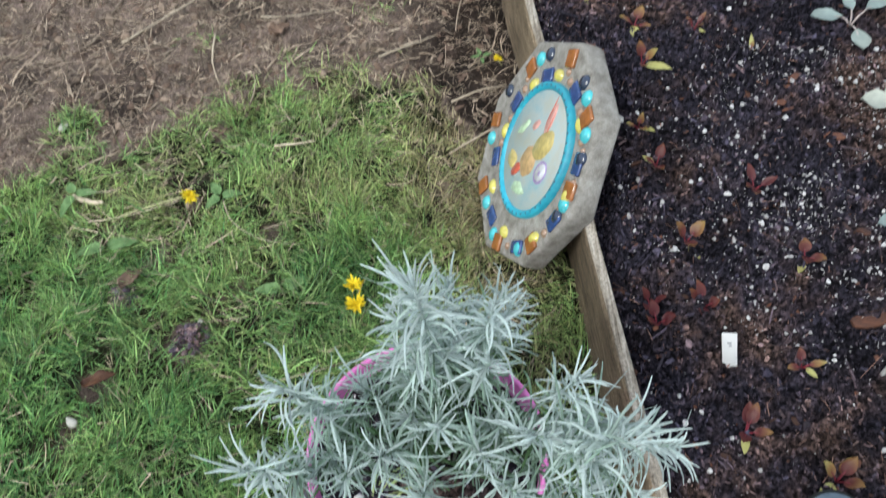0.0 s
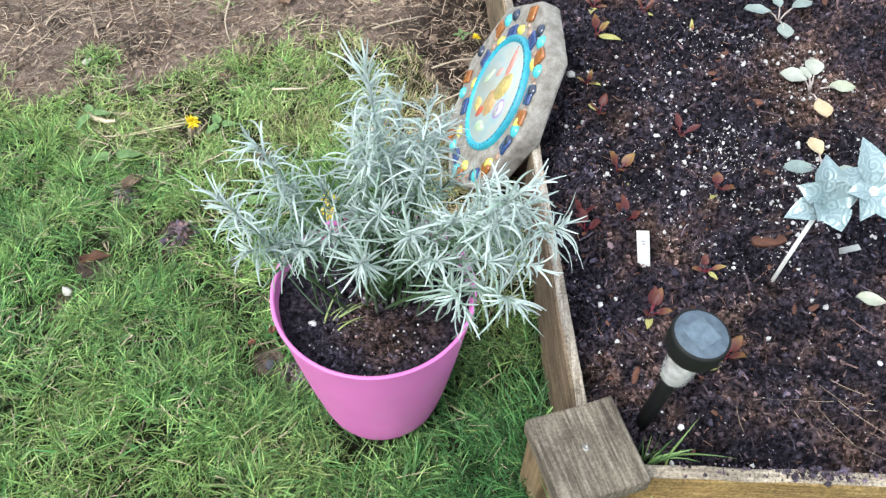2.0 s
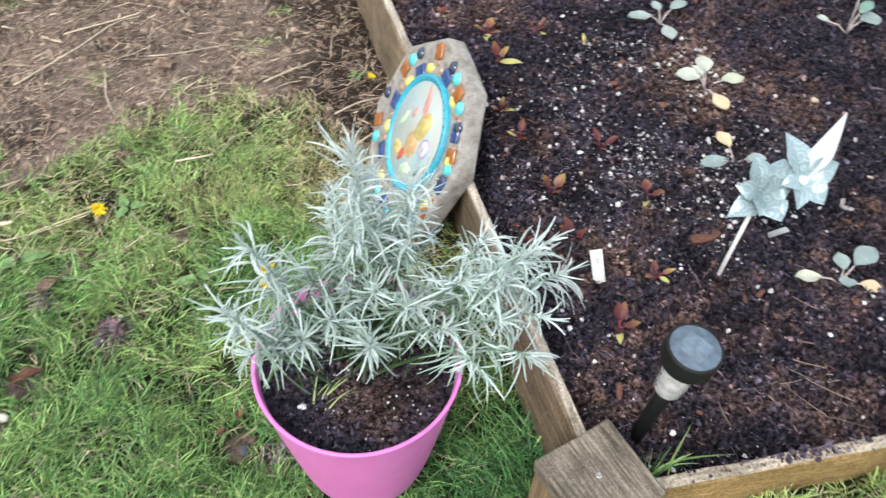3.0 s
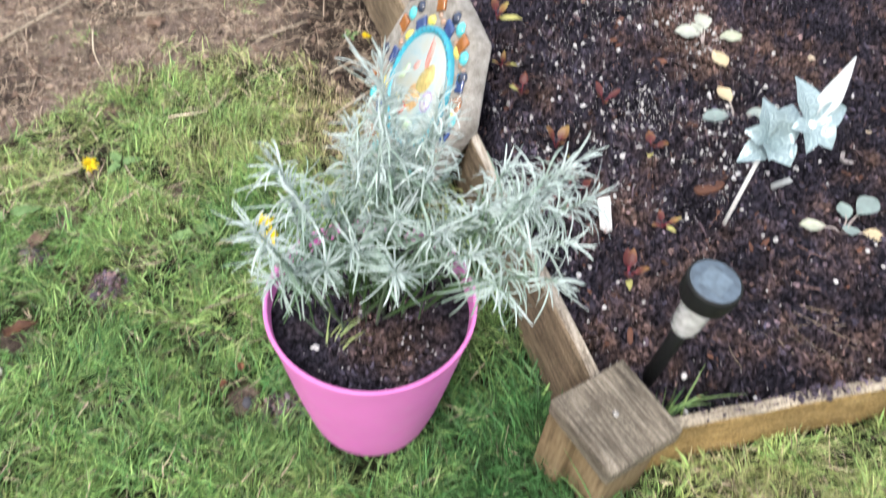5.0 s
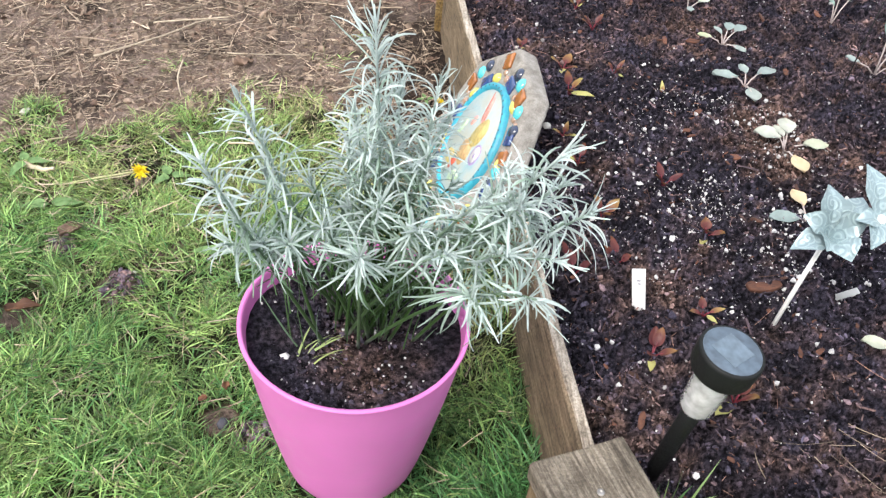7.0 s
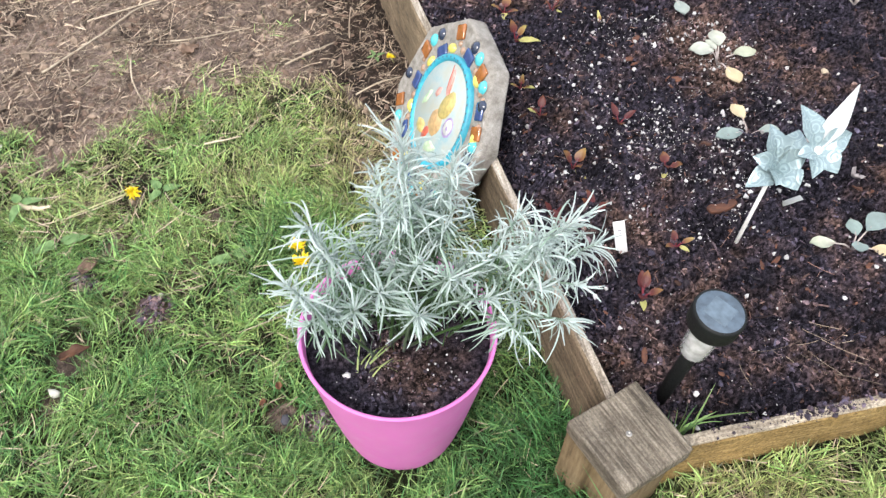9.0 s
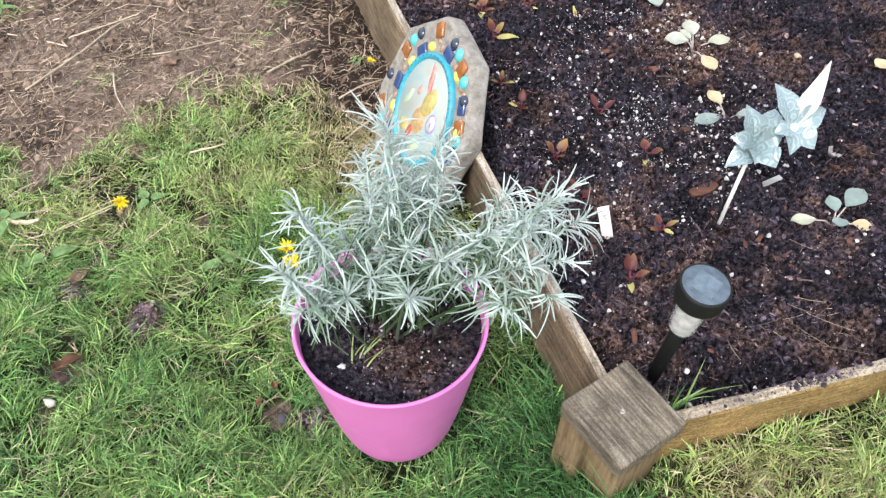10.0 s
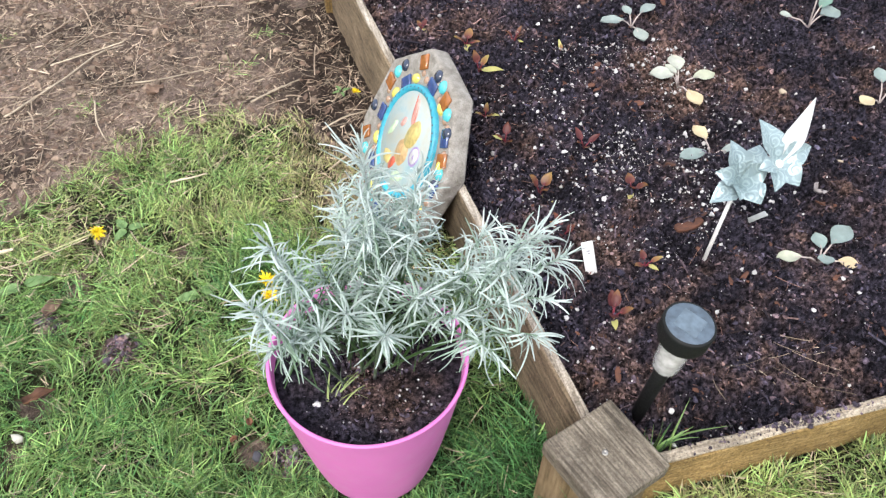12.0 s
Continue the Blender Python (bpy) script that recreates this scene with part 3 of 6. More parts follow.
    s = part("screw", lathe([(0.0, 0.0), (0.0048, 0.0), (0.0052, 0.0012), (0.0040, 0.0022), (0.0018, 0.0020), (0.0012, 0.0008), (0.0, 0.0008)], 16), M_STEEL, p, "round steel screw head")
    s.matrix_local = at.inverted() @ pose(0.287, 0.144, 0.2668)
    post(0.172, 1.775, -3, -3, (0.173, 1.778), 0.214, M_YELLOW, 0.125)
    post(1.80, 1.91, 4, 4, (1.80, 1.912), 0.214, M_YELLOW, 0.125)
    # short stake beside the corner post
    st = part("stake", slab(0.030, 0.055, 0.24, 0.004), M_POSTWOOD, bed, "narrow timber stake")
    st.matrix_local = pose(0.240, 0.178, -0.03, 0, 0, 22)
    return bed


M_SIDE = mat("weathered long plank", [(0.28, (0.045, 0.032, 0.020)), (0.44, (0.150, 0.112, 0.072)), (0.68, (0.26, 0.20, 0.135))], 11, 0.85, 0.9, 0.004, stretch=(11, 0.9, 11), big=7, depth=0.45, fine=220, speck=0.35, spec=0.25)
M_PALE2 = mat("pale weathered edge", [(0.34, (0.17, 0.14, 0.105)), (0.48, (0.36, 0.31, 0.25)), (0.66, (0.52, 0.47, 0.40))], 11, 0.85, 0.9, 0.004, stretch=(14, 0.9, 14), big=8, depth=0.4, fine=240, speck=0.40, spec=0.25)
M_POSTWOOD = mat("old post timber", [(0.25, (0.08, 0.055, 0.03)), (0.5, (0.19, 0.135, 0.075)), (0.75, (0.30, 0.23, 0.14))], 9, 0.85, 0.7, 0.003, stretch=(12, 12, 1.2), big=6, depth=0.4, fine=200, spec=0.25)
raised_bed()


# ---- pink pot with its soil ----
def pink_pot():
    pot = thing("plant_pot", pose(*POT, 0.0), "bright pink tapered plastic plant pot on the lawn", "plant pot")
    r0, r1, h = POT_BASE, POT_R, POT_H

    def wall(t):
        return r0 + (r1 - r0) * t ** 0.80

    outer = [(0.0, 0.002), (r0 - 0.012, 0.002), (r0 - 0.003, 0.006)] + [(wall(t), 0.012 + (h - 0.014) * t) for t in np.linspace(0.02, 0.985, 16)]
    rim = [(r1 + 0.0018, h - 0.004), (r1 + 0.0018, h - 0.001), (r1, h + 0.0005), (r1 - 0.0035, h), (r1 - 0.0048, h - 0.004)]
    inner = [(wall(t) - 0.005, 0.012 + (h - 0.014) * t) for t in np.linspace(0.96, 0.60, 6)] + [(0.0, 0.21)]
    part("body", lathe(outer, 72), M_POT, pot)
    part("rim", lathe([outer[-1]] + rim, 72), M_POT, pot, "rolled pink rim")
    part("inner_wall", lathe([rim[-1]] + inner, 72), M_POT, pot)
    return pot


pink_pot()


def compost_tone(x, y):
    brown = np.clip(1.15 - np.hypot((x + 0.005) / 0.085, (y - 0.315) / 0.060) ** 2 * 0.8, 0, 1)
    return np.clip(0.10 + 0.75 * brown + 1.2 * (fbm(x + 3, y + 5, 26, 3) - 0.5), 0, 1)


def pot_soil():
    n, k = 90, 34
    verts, faces = [], []
    for i in range(k + 1):
        r = (POT_R - 0.0075) * i / k
        for j in range(n):
            a = 6.28319 * j / n
            x, y = r * math.cos(a), r * math.sin(a)
            z = POT_H - 0.030 - 0.010 * (1 - i / k) + float((fbm(np.float64(x + 3), np.float64(y + 3), 60, 3) - 0.5) * 0.014 + (fbm(np.float64(x + 3), np.float64(y + 3), 9, 2) - 0.5) * 0.020)
            verts.append((x + POT[0], y + POT[1], z))
    for i in range(k):
        for j in range(n):
            faces.append((i * n + j, i * n + (j + 1) % n, (i + 1) * n + (j + 1) % n, (i + 1) * n + j))
    ob = new("pot_soil", mesh_np("pot_soil", np.array(verts), np.array(faces), M_SOIL, compost_tone(*np.array(verts).T[:2])))
    tagged(ob, "dark crumbly compost filling the pink pot", "soil")
    m = 3200
    r, a = 0.141 * np.sqrt(RNG.random(m)), RNG.uniform(0, 6.28, m)
    p = np.stack([POT[0] + r * np.cos(a), POT[1] + r * np.sin(a), np.full(m, POT_H - 0.033)], -1)
    p[:, 2] += RNG.normal(0, 0.003, m)
    s = np.minimum(0.0013 + 0.0010 * RNG.pareto(2.4, (m, 1)), 0.0050) * RNG.uniform(0.5, 1.6, (m, 3))
    tone = np.clip(compost_tone(p[:, 0], p[:, 1]) + RNG.normal(0, 0.15, m), 0, 1)
    scatter("crumb_layer", p, s, M_CRUMB, "dark compost crumbs and bark bits", "soil", tone=tone, parent=ob)
    w = 200
    r, a = 0.136 * np.sqrt(RNG.random(w)), RNG.uniform(0, 6.28, w)
    q = np.stack([POT[0] + r * np.cos(a), POT[1] + r * np.sin(a), np.full(w, POT_H - 0.032)], -1)
    s = RNG.uniform(0.007, 0.019, (w, 1)) * np.array([[1.0, 0.45, 0.16]]) * RNG.uniform(0.6, 1.3, (w, 3))
    scatter("flake_layer", q, s, M_CRUMB, "flat black and brown bark flakes on the compost", "bark", flat=True, tone=np.clip(compost_tone(q[:, 0], q[:, 1]) * 0.25, 0, 1), parent=ob)
    p, s = p[::30] + [0, 0, 0.003], RNG.uniform(0.0015, 0.004, (len(p[::30]), 1)) * np.ones((1, 3))
    scatter("perlite_specks", p, s, M_PERLITE, "small white perlite grains on the compost", "perlite", parent=ob)


pot_soil()


# ---- silver plant ----
SPIRES = [  # tip x, y, z, size, droop: 0 upright, towards 1 a nodding rosette
    (-0.011, 0.356, 0.748, 1.15, 0.0), (0.058, 0.371, 0.688, 1.00, 0.1), (-0.137, 0.296, 0.700, 1.05, 0.0), (-0.164, 0.232, 0.668, 1.00, 0.1),
    (0.170, 0.225, 0.715, 1.05, 0.0), (0.168, 0.186, 0.555, 1.00, 0.9), (0.108, 0.182, 0.545, 0.95, 0.9), (-0.016, 0.226, 0.565, 1.00, 0.8),
    (0.215, 0.255, 0.615, 0.95, 0.6),
]
ROSETTES = [  # the nodding outer shoots
    (0.045, 0.470, 0.510, 0.85, 0.4), (0.090, 0.420, 0.510, 0.85, 0.4),
    (-0.124, 0.275, 0.530, 0.95, 0.5), (0.046, 0.260, 0.580, 1.00, 0.5), (0.175, 0.290, 0.580, 1.00, 0.4), (-0.059, 0.275, 0.560, 1.00, 0.5),
    (0.185, 0.225, 0.575, 0.90, 0.7), (0.120, 0.300, 0.545, 0.90, 0.4), (0.135, 0.225, 0.580, 0.90, 0.5),
    (-0.155, 0.240, 0.560, 0.85, 0.6), (0.005, 0.290, 0.590, 0.90, 0.4), (0.075, 0.230, 0.570, 0.85, 0.7), (-0.095, 0.255, 0.550, 0.90, 0.6),
]
INNER = [  # short upright shoots between them
    (-0.078, 0.350, 0.560, 1.00, 0.2), (0.105, 0.270, 0.610, 1.05, 0.2), (0.138, 0.330, 0.600, 1.00, 0.2), (0.026, 0.410, 0.570, 1.00, 0.2),
    (-0.006, 0.400, 0.640, 1.05, 0.1), (-0.036, 0.370, 0.605, 1.05, 0.1), (0.018, 0.420, 0.640, 1.00, 0.1), (-0.030, 0.470, 0.570, 0.90, 0.3),
    (0.080, 0.450, 0.580, 0.95, 0.2), (0.065, 0.310, 0.540, 0.90, 0.3), (-0.030, 0.320, 0.550, 0.90, 0.3), (0.185, 0.260, 0.650, 0.95, 0.2),
    (0.020, 0.360, 0.630, 0.95, 0.2), (-0.014, 0.345, 0.650, 0.95, 0.0), (0.055, 0.340, 0.630, 0.95, 0.2), (-0.034, 0.395, 0.640, 0.90, 0.1),
    (0.010, 0.465, 0.450, 0.85, 0.3), (0.060, 0.440, 0.440, 0.85, 0.3), (-0.045, 0.435, 0.450, 0.80, 0.3), (0.085, 0.370, 0.460, 0.85, 0.3),
    (0.140, 0.235, 0.640, 0.90, 0.1), (0.080, 0.390, 0.650, 0.90, 0.2), (-0.120, 0.310, 0.600, 0.90, 0.2),
]
SHOOTS = SPIRES + ROSETTES + INNER


def bezier(a, b, c, s):
    s = np.asarray(s)[:, None]
    return (1 - s) ** 2 * a + 2 * s * (1 - s) * b + s ** 2 * c


def silver_plant():
    plant = thing("silver_shrub", pose(*POT, POT_H - 0.040), "bushy silver-leaved curry plant growing in the pink pot", "plant")
    origin = np.array([*POT, POT_H - 0.040])
    for i, (x, y, z, size, droop) in enumerate(SHOOTS):
        tip = np.array([x, y, z])
        a = RNG.uniform(0, 6.28)
        foot = origin + np.array([0.035 * math.cos(a) + (x - POT[0]) * 0.22, 0.03 * math.sin(a) + 0.028 + (y - POT[1]) * 0.10, -0.004])
        mid = foot * 0.5 + tip * 0.5 + np.array([(x - POT[0]) * 0.10, (y - POT[1]) * 0.10 + 0.005, 0.03 + 0.08 * droop])
        s = np.linspace(0, 0.975, 14)
        path = bezier(foot, mid, tip, s)
        radii = [0.0027 - 0.0015 * q for q in s]
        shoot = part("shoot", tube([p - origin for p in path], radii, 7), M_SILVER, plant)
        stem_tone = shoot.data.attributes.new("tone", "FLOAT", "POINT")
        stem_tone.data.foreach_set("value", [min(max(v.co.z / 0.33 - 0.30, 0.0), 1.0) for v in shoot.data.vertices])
        # leaves spiral up the shoot: they rise from it and arch over, shorter, whiter and closer in the tip tuft
        long = np.linalg.norm(np.diff(path, axis=0), axis=1).sum()
        spire = droop < 0.15
        zone = min(0.24 if spire and size > 0.97 else 0.17 if droop < 0.35 else 0.14, long * 0.85)
        n = int(size * (20 + 300 * zone))
        q = 1 - zone / long * RNG.random(n) ** 1.1
        at = bezier(foot, mid, tip, q)
        along = unit(bezier(foot, mid, tip, np.clip(q + 0.02, 0, 1.02)) - bezier(foot, mid, tip, q - 0.02))
        spin = np.arange(n) * 2.399963 + RNG.normal(0, 0.5, n)
        e1 = unit(np.cross(along, np.array([0.31, 0.22, 0.92])))
        e2 = np.cross(along, e1)
        out = e1 * np.cos(spin)[:, None] + e2 * np.sin(spin)[:, None]
        below = np.clip((1 - q) * long / 0.05, 0, 1)          # 0 at the tip, 1 well below it
        open_angle = np.radians(8 + (27 + 28 * droop) * below ** 0.8 + RNG.normal(0, 10, n))
        head = unit(along * np.cos(open_angle)[:, None] + out * np.sin(open_angle)[:, None])
        over = unit(out * np.cos(open_angle)[:, None] - along * np.sin(open_angle)[:, None] + [[0, 0, -0.35]] + RNG.normal(0, 0.22, (n, 3)))
        turn = np.clip(RNG.normal(1.15, 0.50, n), -0.3, 2.0) * (0.40 + 0.60 * below)   # how far a leaf curls over, in radians
        length = size * (0.028 + 0.022 * below ** 0.8) * RNG.uniform(0.45, 1.30, n)
        width = RNG.uniform(0.0019, 0.0030, n)
        bend = over * (turn / 2)[:, None]
        curl = head * (-turn ** 2 / 6)[:, None] - over * (turn ** 3 / 30)[:, None] + RNG.normal(0, 0.16, (n, 3))
        v, f, k = strands(at - origin, head, length, width, bend, 8, 0.28, "leaf", curl)
        # older leaves are greener; the low and inner darkening also paints shade
        age_shade = np.clip(1.10 - 0.50 * np.clip((0.58 - at[:, 2]) / 0.22, 0, 1) - 0.50 * np.clip((1 - q) * long / 0.20, 0, 1) + RNG.normal(0, 0.13, n), 0.03, 1)
        leaves = new("leaves", mesh_np("leaves", v, f, M_SILVER, np.repeat(age_shade, k)))
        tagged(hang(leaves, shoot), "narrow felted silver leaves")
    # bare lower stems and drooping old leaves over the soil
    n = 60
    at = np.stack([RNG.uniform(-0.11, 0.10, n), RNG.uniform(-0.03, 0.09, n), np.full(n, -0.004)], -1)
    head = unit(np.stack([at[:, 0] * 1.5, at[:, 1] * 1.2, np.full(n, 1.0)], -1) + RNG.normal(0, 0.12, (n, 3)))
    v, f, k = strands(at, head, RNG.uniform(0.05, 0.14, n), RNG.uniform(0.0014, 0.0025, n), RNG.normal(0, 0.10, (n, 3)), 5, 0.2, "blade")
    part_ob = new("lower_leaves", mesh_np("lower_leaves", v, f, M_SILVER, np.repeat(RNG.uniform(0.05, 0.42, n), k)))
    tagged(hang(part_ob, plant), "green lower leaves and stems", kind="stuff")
    return plant


silver_plant()


# ---- decorated stepping stone leaning on the bed ----
def stepping_stone():
    n = Vector((-0.888, -0.037, 0.459)).normalized()
    up = (Vector((0.458, 0.019, 0.889)) - n * n.dot(Vector((0.458, 0.019, 0.889)))).normalized()
    side = up.cross(n)
    centre = Vector((0.161, 0.957, 0.181)) + side * 0.008 + up * 0.008
    m = basis(centre, side, up, n)
    stone = thing("stepping_stone", m, "octagonal concrete stepping stone with glass gems leaning on the timber bed", "garden stone")
    apothem, thick = 0.196, 0.045
    bm = bmesh.new()
    rr = apothem / math.cos(radians(22.5))
    for depth in (0.0, -thick):
        bm.faces.new([bm.verts.new((rr * math.cos(radians(22.5 + 45 * k)), rr * math.sin(radians(22.5 + 45 * k)), depth)) for k in range(8)])
    lo, hi = list(bm.verts)[8:], list(bm.verts)[:8]
    for k in range(8):
        bm.faces.new((hi[k], hi[(k + 1) % 8], lo[(k + 1) % 8], lo[k]))
    bmesh.ops.bevel(bm, geom=bm.edges[:], offset=0.010, segments=4, affect="EDGES", profile=0.5)
    bmesh.ops.subdivide_edges(bm, edges=[e for e in bm.edges if e.calc_length() > 0.03], cuts=4, use_grid_fill=True)
    for v in bm.verts:
        v.co += Vector(noise.noise_vector(v.co * 30)) * 0.0012
    part("slab", bm, M_STONE, stone, "cast grey concrete octagon")
    mx, my, mr = 0.016, 0.020, 0.118
    disc = part("picture_disc", lathe([(0, 0.0075), (mr - 0.012, 0.0070), (mr - 0.010, 0.004), (mr - 0.010, -0.004)], 64), M_CREAM, stone, "cream glazed disc with faded painted shapes")
    disc.matrix_local = pose(mx, my, 0)
    ring = part("disc_rim", lathe([(mr - 0.011, 0.006), (mr - 0.008, 0.0105), (mr - 0.002, 0.0115), (mr + 0.003, 0.009), (mr + 0.004, -0.003)], 64), M_TURQ, stone, "raised turquoise rim")
    ring.matrix_local = pose(mx, my, 0)
    for k in range(44):
        d = part("rim_dot", lathe([(0, 0.0014), (0.0015, 0.0010), (0.0021, 0)], 8), M_PANEL, ring)
        a = 6.28319 * k / 44
        d.matrix_local = pose((mr - 0.003) * math.cos(a), (mr - 0.003) * math.sin(a), 0.0112)

    def painted(points, height, material, x, y, turn, sx, sy):
        """A thin raised patch of glaze with a soft outline."""
        b = bmesh.new()
        top = []
        for k in range(20):
            a = 6.28319 * k / 20
            r = 1 + points * noise.noise(Vector((math.cos(a) * 1.4 + x * 90, math.sin(a) * 1.4, y * 90)))
            top.append(b.verts.new((sx * r * math.cos(a), sy * r * math.sin(a), height)))
        c = b.verts.new((0, 0, height + 0.0006))
        base = [b.verts.new((v.co.x * 1.04, v.co.y * 1.04, 0)) for v in top]
        for k in range(20):
            b.faces.new((top[k], top[(k + 1) % 20], c))
            b.faces.new((base[k], base[(k + 1) % 20], top[(k + 1) % 20], top[k]))
        o = part("glaze_patch", b, material, disc)
        o.matrix_local = pose(x - 0.016, y + 0.004, 0.0072, 0, 0, turn)

    for sh in ((0.10, 0.0010, P_OCHRE, 0.030, 0.026, 80, 0.036, 0.022), (0.20, 0.0008, P_TAN, 0.024, -0.026, 95, 0.030, 0.025), (0.12, 0.0004, P_LILAC, 0.072, 0.004, 80, 0.023, 0.019),
               (0.10, 0.0008, P_WHITE, 0.072, 0.004, 80, 0.018, 0.0145), (0.25, 0.0009, P_LILAC, 0.072, 0.003, 80, 0.011, 0.009), (0.2, 0.0007, P_PINK, -0.002, 0.062, 115, 0.030, 0.010),
               (0.2, 0.0009, P_RED, -0.012, 0.066, 115, 0.028, 0.0014), (0.2, 0.0009, P_RED, 0.008, 0.056, 115, 0.026, 0.0014), (0.3, 0.0007, P_PINK, -0.024, 0.018, 70, 0.016, 0.007),
               (0.3, 0.0008, P_RED, 0.012, -0.066, 75, 0.018, 0.010), (0.4, 0.0006, P_OCHRE, -0.018, -0.072, 20, 0.020, 0.014), (0.4, 0.0006, P_GREEN, 0.050, -0.070, 40, 0.024, 0.010),
               (0.4, 0.0006, P_GREEN, -0.050, -0.020, 80, 0.022, 0.008)):
        painted(*sh)

    def bead(name, x, y, sx, sy, h, material, label, turn=0.0, square=False):
        if square:
            b = slab(2 * sx, 2 * sy, h, 0.0022)
            bmesh.ops.bevel(b, geom=[e for e in b.edges if e.calc_face_angle(0) > 0.6], offset=0.001, segments=2, affect="EDGES")
        else:
            b = lathe([(0, h), (0.45, h * 0.93), (0.78, h * 0.68), (0.97, h * 0.25), (1.0, 0.0), (0.9, -h * 0.3)], 18)
            bmesh.ops.scale(b, vec=(sx, sy, 1), verts=b.verts)
        o = part(name, b, material, stone, label)
        x, y = x + 0.004, y + 0.018
        d = math.hypot(x, y)
        if d > 0.178:
            x, y = x * 0.178 / d, y * 0.178 / d
        d = math.hypot(x - mx, y - my)
        if d < mr + 0.016:
            x, y = mx + (x - mx) * (mr + 0.016) / d, my + (y - my) * (mr + 0.016) / d
        o.matrix_local = pose(x, y, -0.001, 0, 0, turn)

    for x, y in ((-0.139, 0.09), (-0.008, 0.167), (0.13, 0.13), (0.19, 0.032), (-0.176, -0.05)):
        bead("gem", x, y, 0.0138, 0.0138, 0.009, G_BLACK, "round black glass gem")
    for x, y in ((-0.154, 0.062), (0.026, 0.168), (0.094, 0.153), (-0.126, -0.135), (0.18, 0.057), (-0.004, -0.184), (0.076, -0.174), (0.158, -0.10)):
        bead("gem", x, y, 0.0142, 0.0142, 0.009, G_AQUA, "round aqua glass gem")
    for x, y in ((-0.077, 0.102), (-0.121, 0.029), (0.056, 0.127), (-0.103, -0.083), (-0.021, -0.154), (0.152, 0.06), (0.095, -0.136), (0.165, -0.047)):
        bead("bead", x, y, 0.0155, 0.0112, 0.009, G_YELLOW, "oval yellow glass bead", math.degrees(math.atan2(y, x)) + 90)
    for x, y in ((-0.103, 0.073), (-0.007, 0.133), (-0.132, -0.033), (0.12, 0.105), (-0.074, -0.128), (0.172, 0.017), (0.15, -0.101), (0.037, -0.17)):
        bead("tile", x, y, 0.0185, 0.0125, 0.006, G_BLUE, "cobalt blue mosaic tile", math.degrees(math.atan2(y, x)) + 90, True)
    for x, y in ((-0.078, 0.149), (0.064, 0.163), (-0.15, -0.108), (0.178, 0.09), (-0.160, 0.031), (0.19, -0.06), (0.11, -0.172), (-0.045, -0.185)):
        bead("gem", x, y, 0.0160, 0.0145, 0.007, G_AMBER, "square amber glass gem", math.degrees(math.atan2(y, x)) + 300 * x % 20, True)
    for x, y in ((-0.037, 0.118), (0.036, 0.134), (0.088, 0.123), (-0.137, -0.002), (-0.115, -0.062), (0.141, 0.081), (-0.09, -0.106), (0.176, -0.016)):
        bead("bead", x, y, 0.0085, 0.0085, 0.006, G_ROSE, "small rose-brown bead")
    for x, y in ((0.160, 0.036), (0.172, -0.072), (0.018, 0.150), (-0.060, 0.128), (-0.150, 0.012), (0.112, 0.128), (0.128, -0.132), (0.165, 0.100)):
        bead("bead", x, y, 0.0072, 0.0072, 0.006, G_ROSE, "small rose-brown bead")
    return stone


stepping_stone()


# ---- solar lamp ----
def solar_lamp(m, label):
    lamp = thing("solar_light", m, label, "garden lamp", "solar path lights")
    part("stake", tube([(0, 0, -0.09), (0, 0, 0.09), (0, 0, 0.114)], [0.0105, 0.0125, 0.0125], 18), M_BLACK, lamp, "black plastic stake")
    profile = [(0.0, 0.110), (0.0185, 0.110)]
    for k in range(13):
        z = 0.112 + 0.076 * k / 12
        profile.append((0.0205 + 0.0040 * k / 12 + (0.0010 if k % 2 else 0), z))
    part("lens", lathe(profile + [(0.0, 0.189)], 28), M_LENS, lamp, "ribbed clear plastic lens")
    part("bulb", lathe([(0, 0.112), (0.006, 0.113), (0.008, 0.140), (0.007, 0.180), (0, 0.181)], 14), M_STICK, lamp, "small white light element")
    head = part("head", lathe([(0.0, 0.188), (0.033, 0.188), (0.0365, 0.190), (0.0380, 0.194), (0.0390, 0.220), (0.0385, 0.2235), (0.0368, 0.225), (0.0, 0.225)], 48), M_BLACK, lamp, "round black plastic head")
    part("top_disc", lathe([(0, 0.2256), (0.034, 0.2256), (0.0354, 0.2246)], 40), M_PANEL, head, "dull blue-grey top plate")
    cell = part("solar_cell", slab(0.036, 0.036, 0.0010, 0.0003), M_CELL, head, "square dark solar cell")
    cell.matrix_local = pose(0, 0, 0.2254, 0, 0, 35)
    return lamp


M_CELL = gloss("solar cell glass", (0.10, 0.14, 0.18), 0.40, coat=0.3)


def upright(foot, top, turn=0):
    """A pose at foot whose z runs to top."""
    z = (Vector(top) - Vector(foot)).normalized()
    x = Vector((0, 1, 0)).cross(z).normalized()
    return basis(foot, x, z.cross(x), z) @ pose(0, 0, 0, 0, 0, turn)


solar_lamp(upright((0.394, 0.226, 0.2315), (0.410, 0.217, 0.457)), "black solar path light with clear lens leaning in the soil")
solar_lamp(upright((0.308, 1.592, 0.225), (0.312, 1.60, 0.45)), "black solar path light with white lens at the far corner")


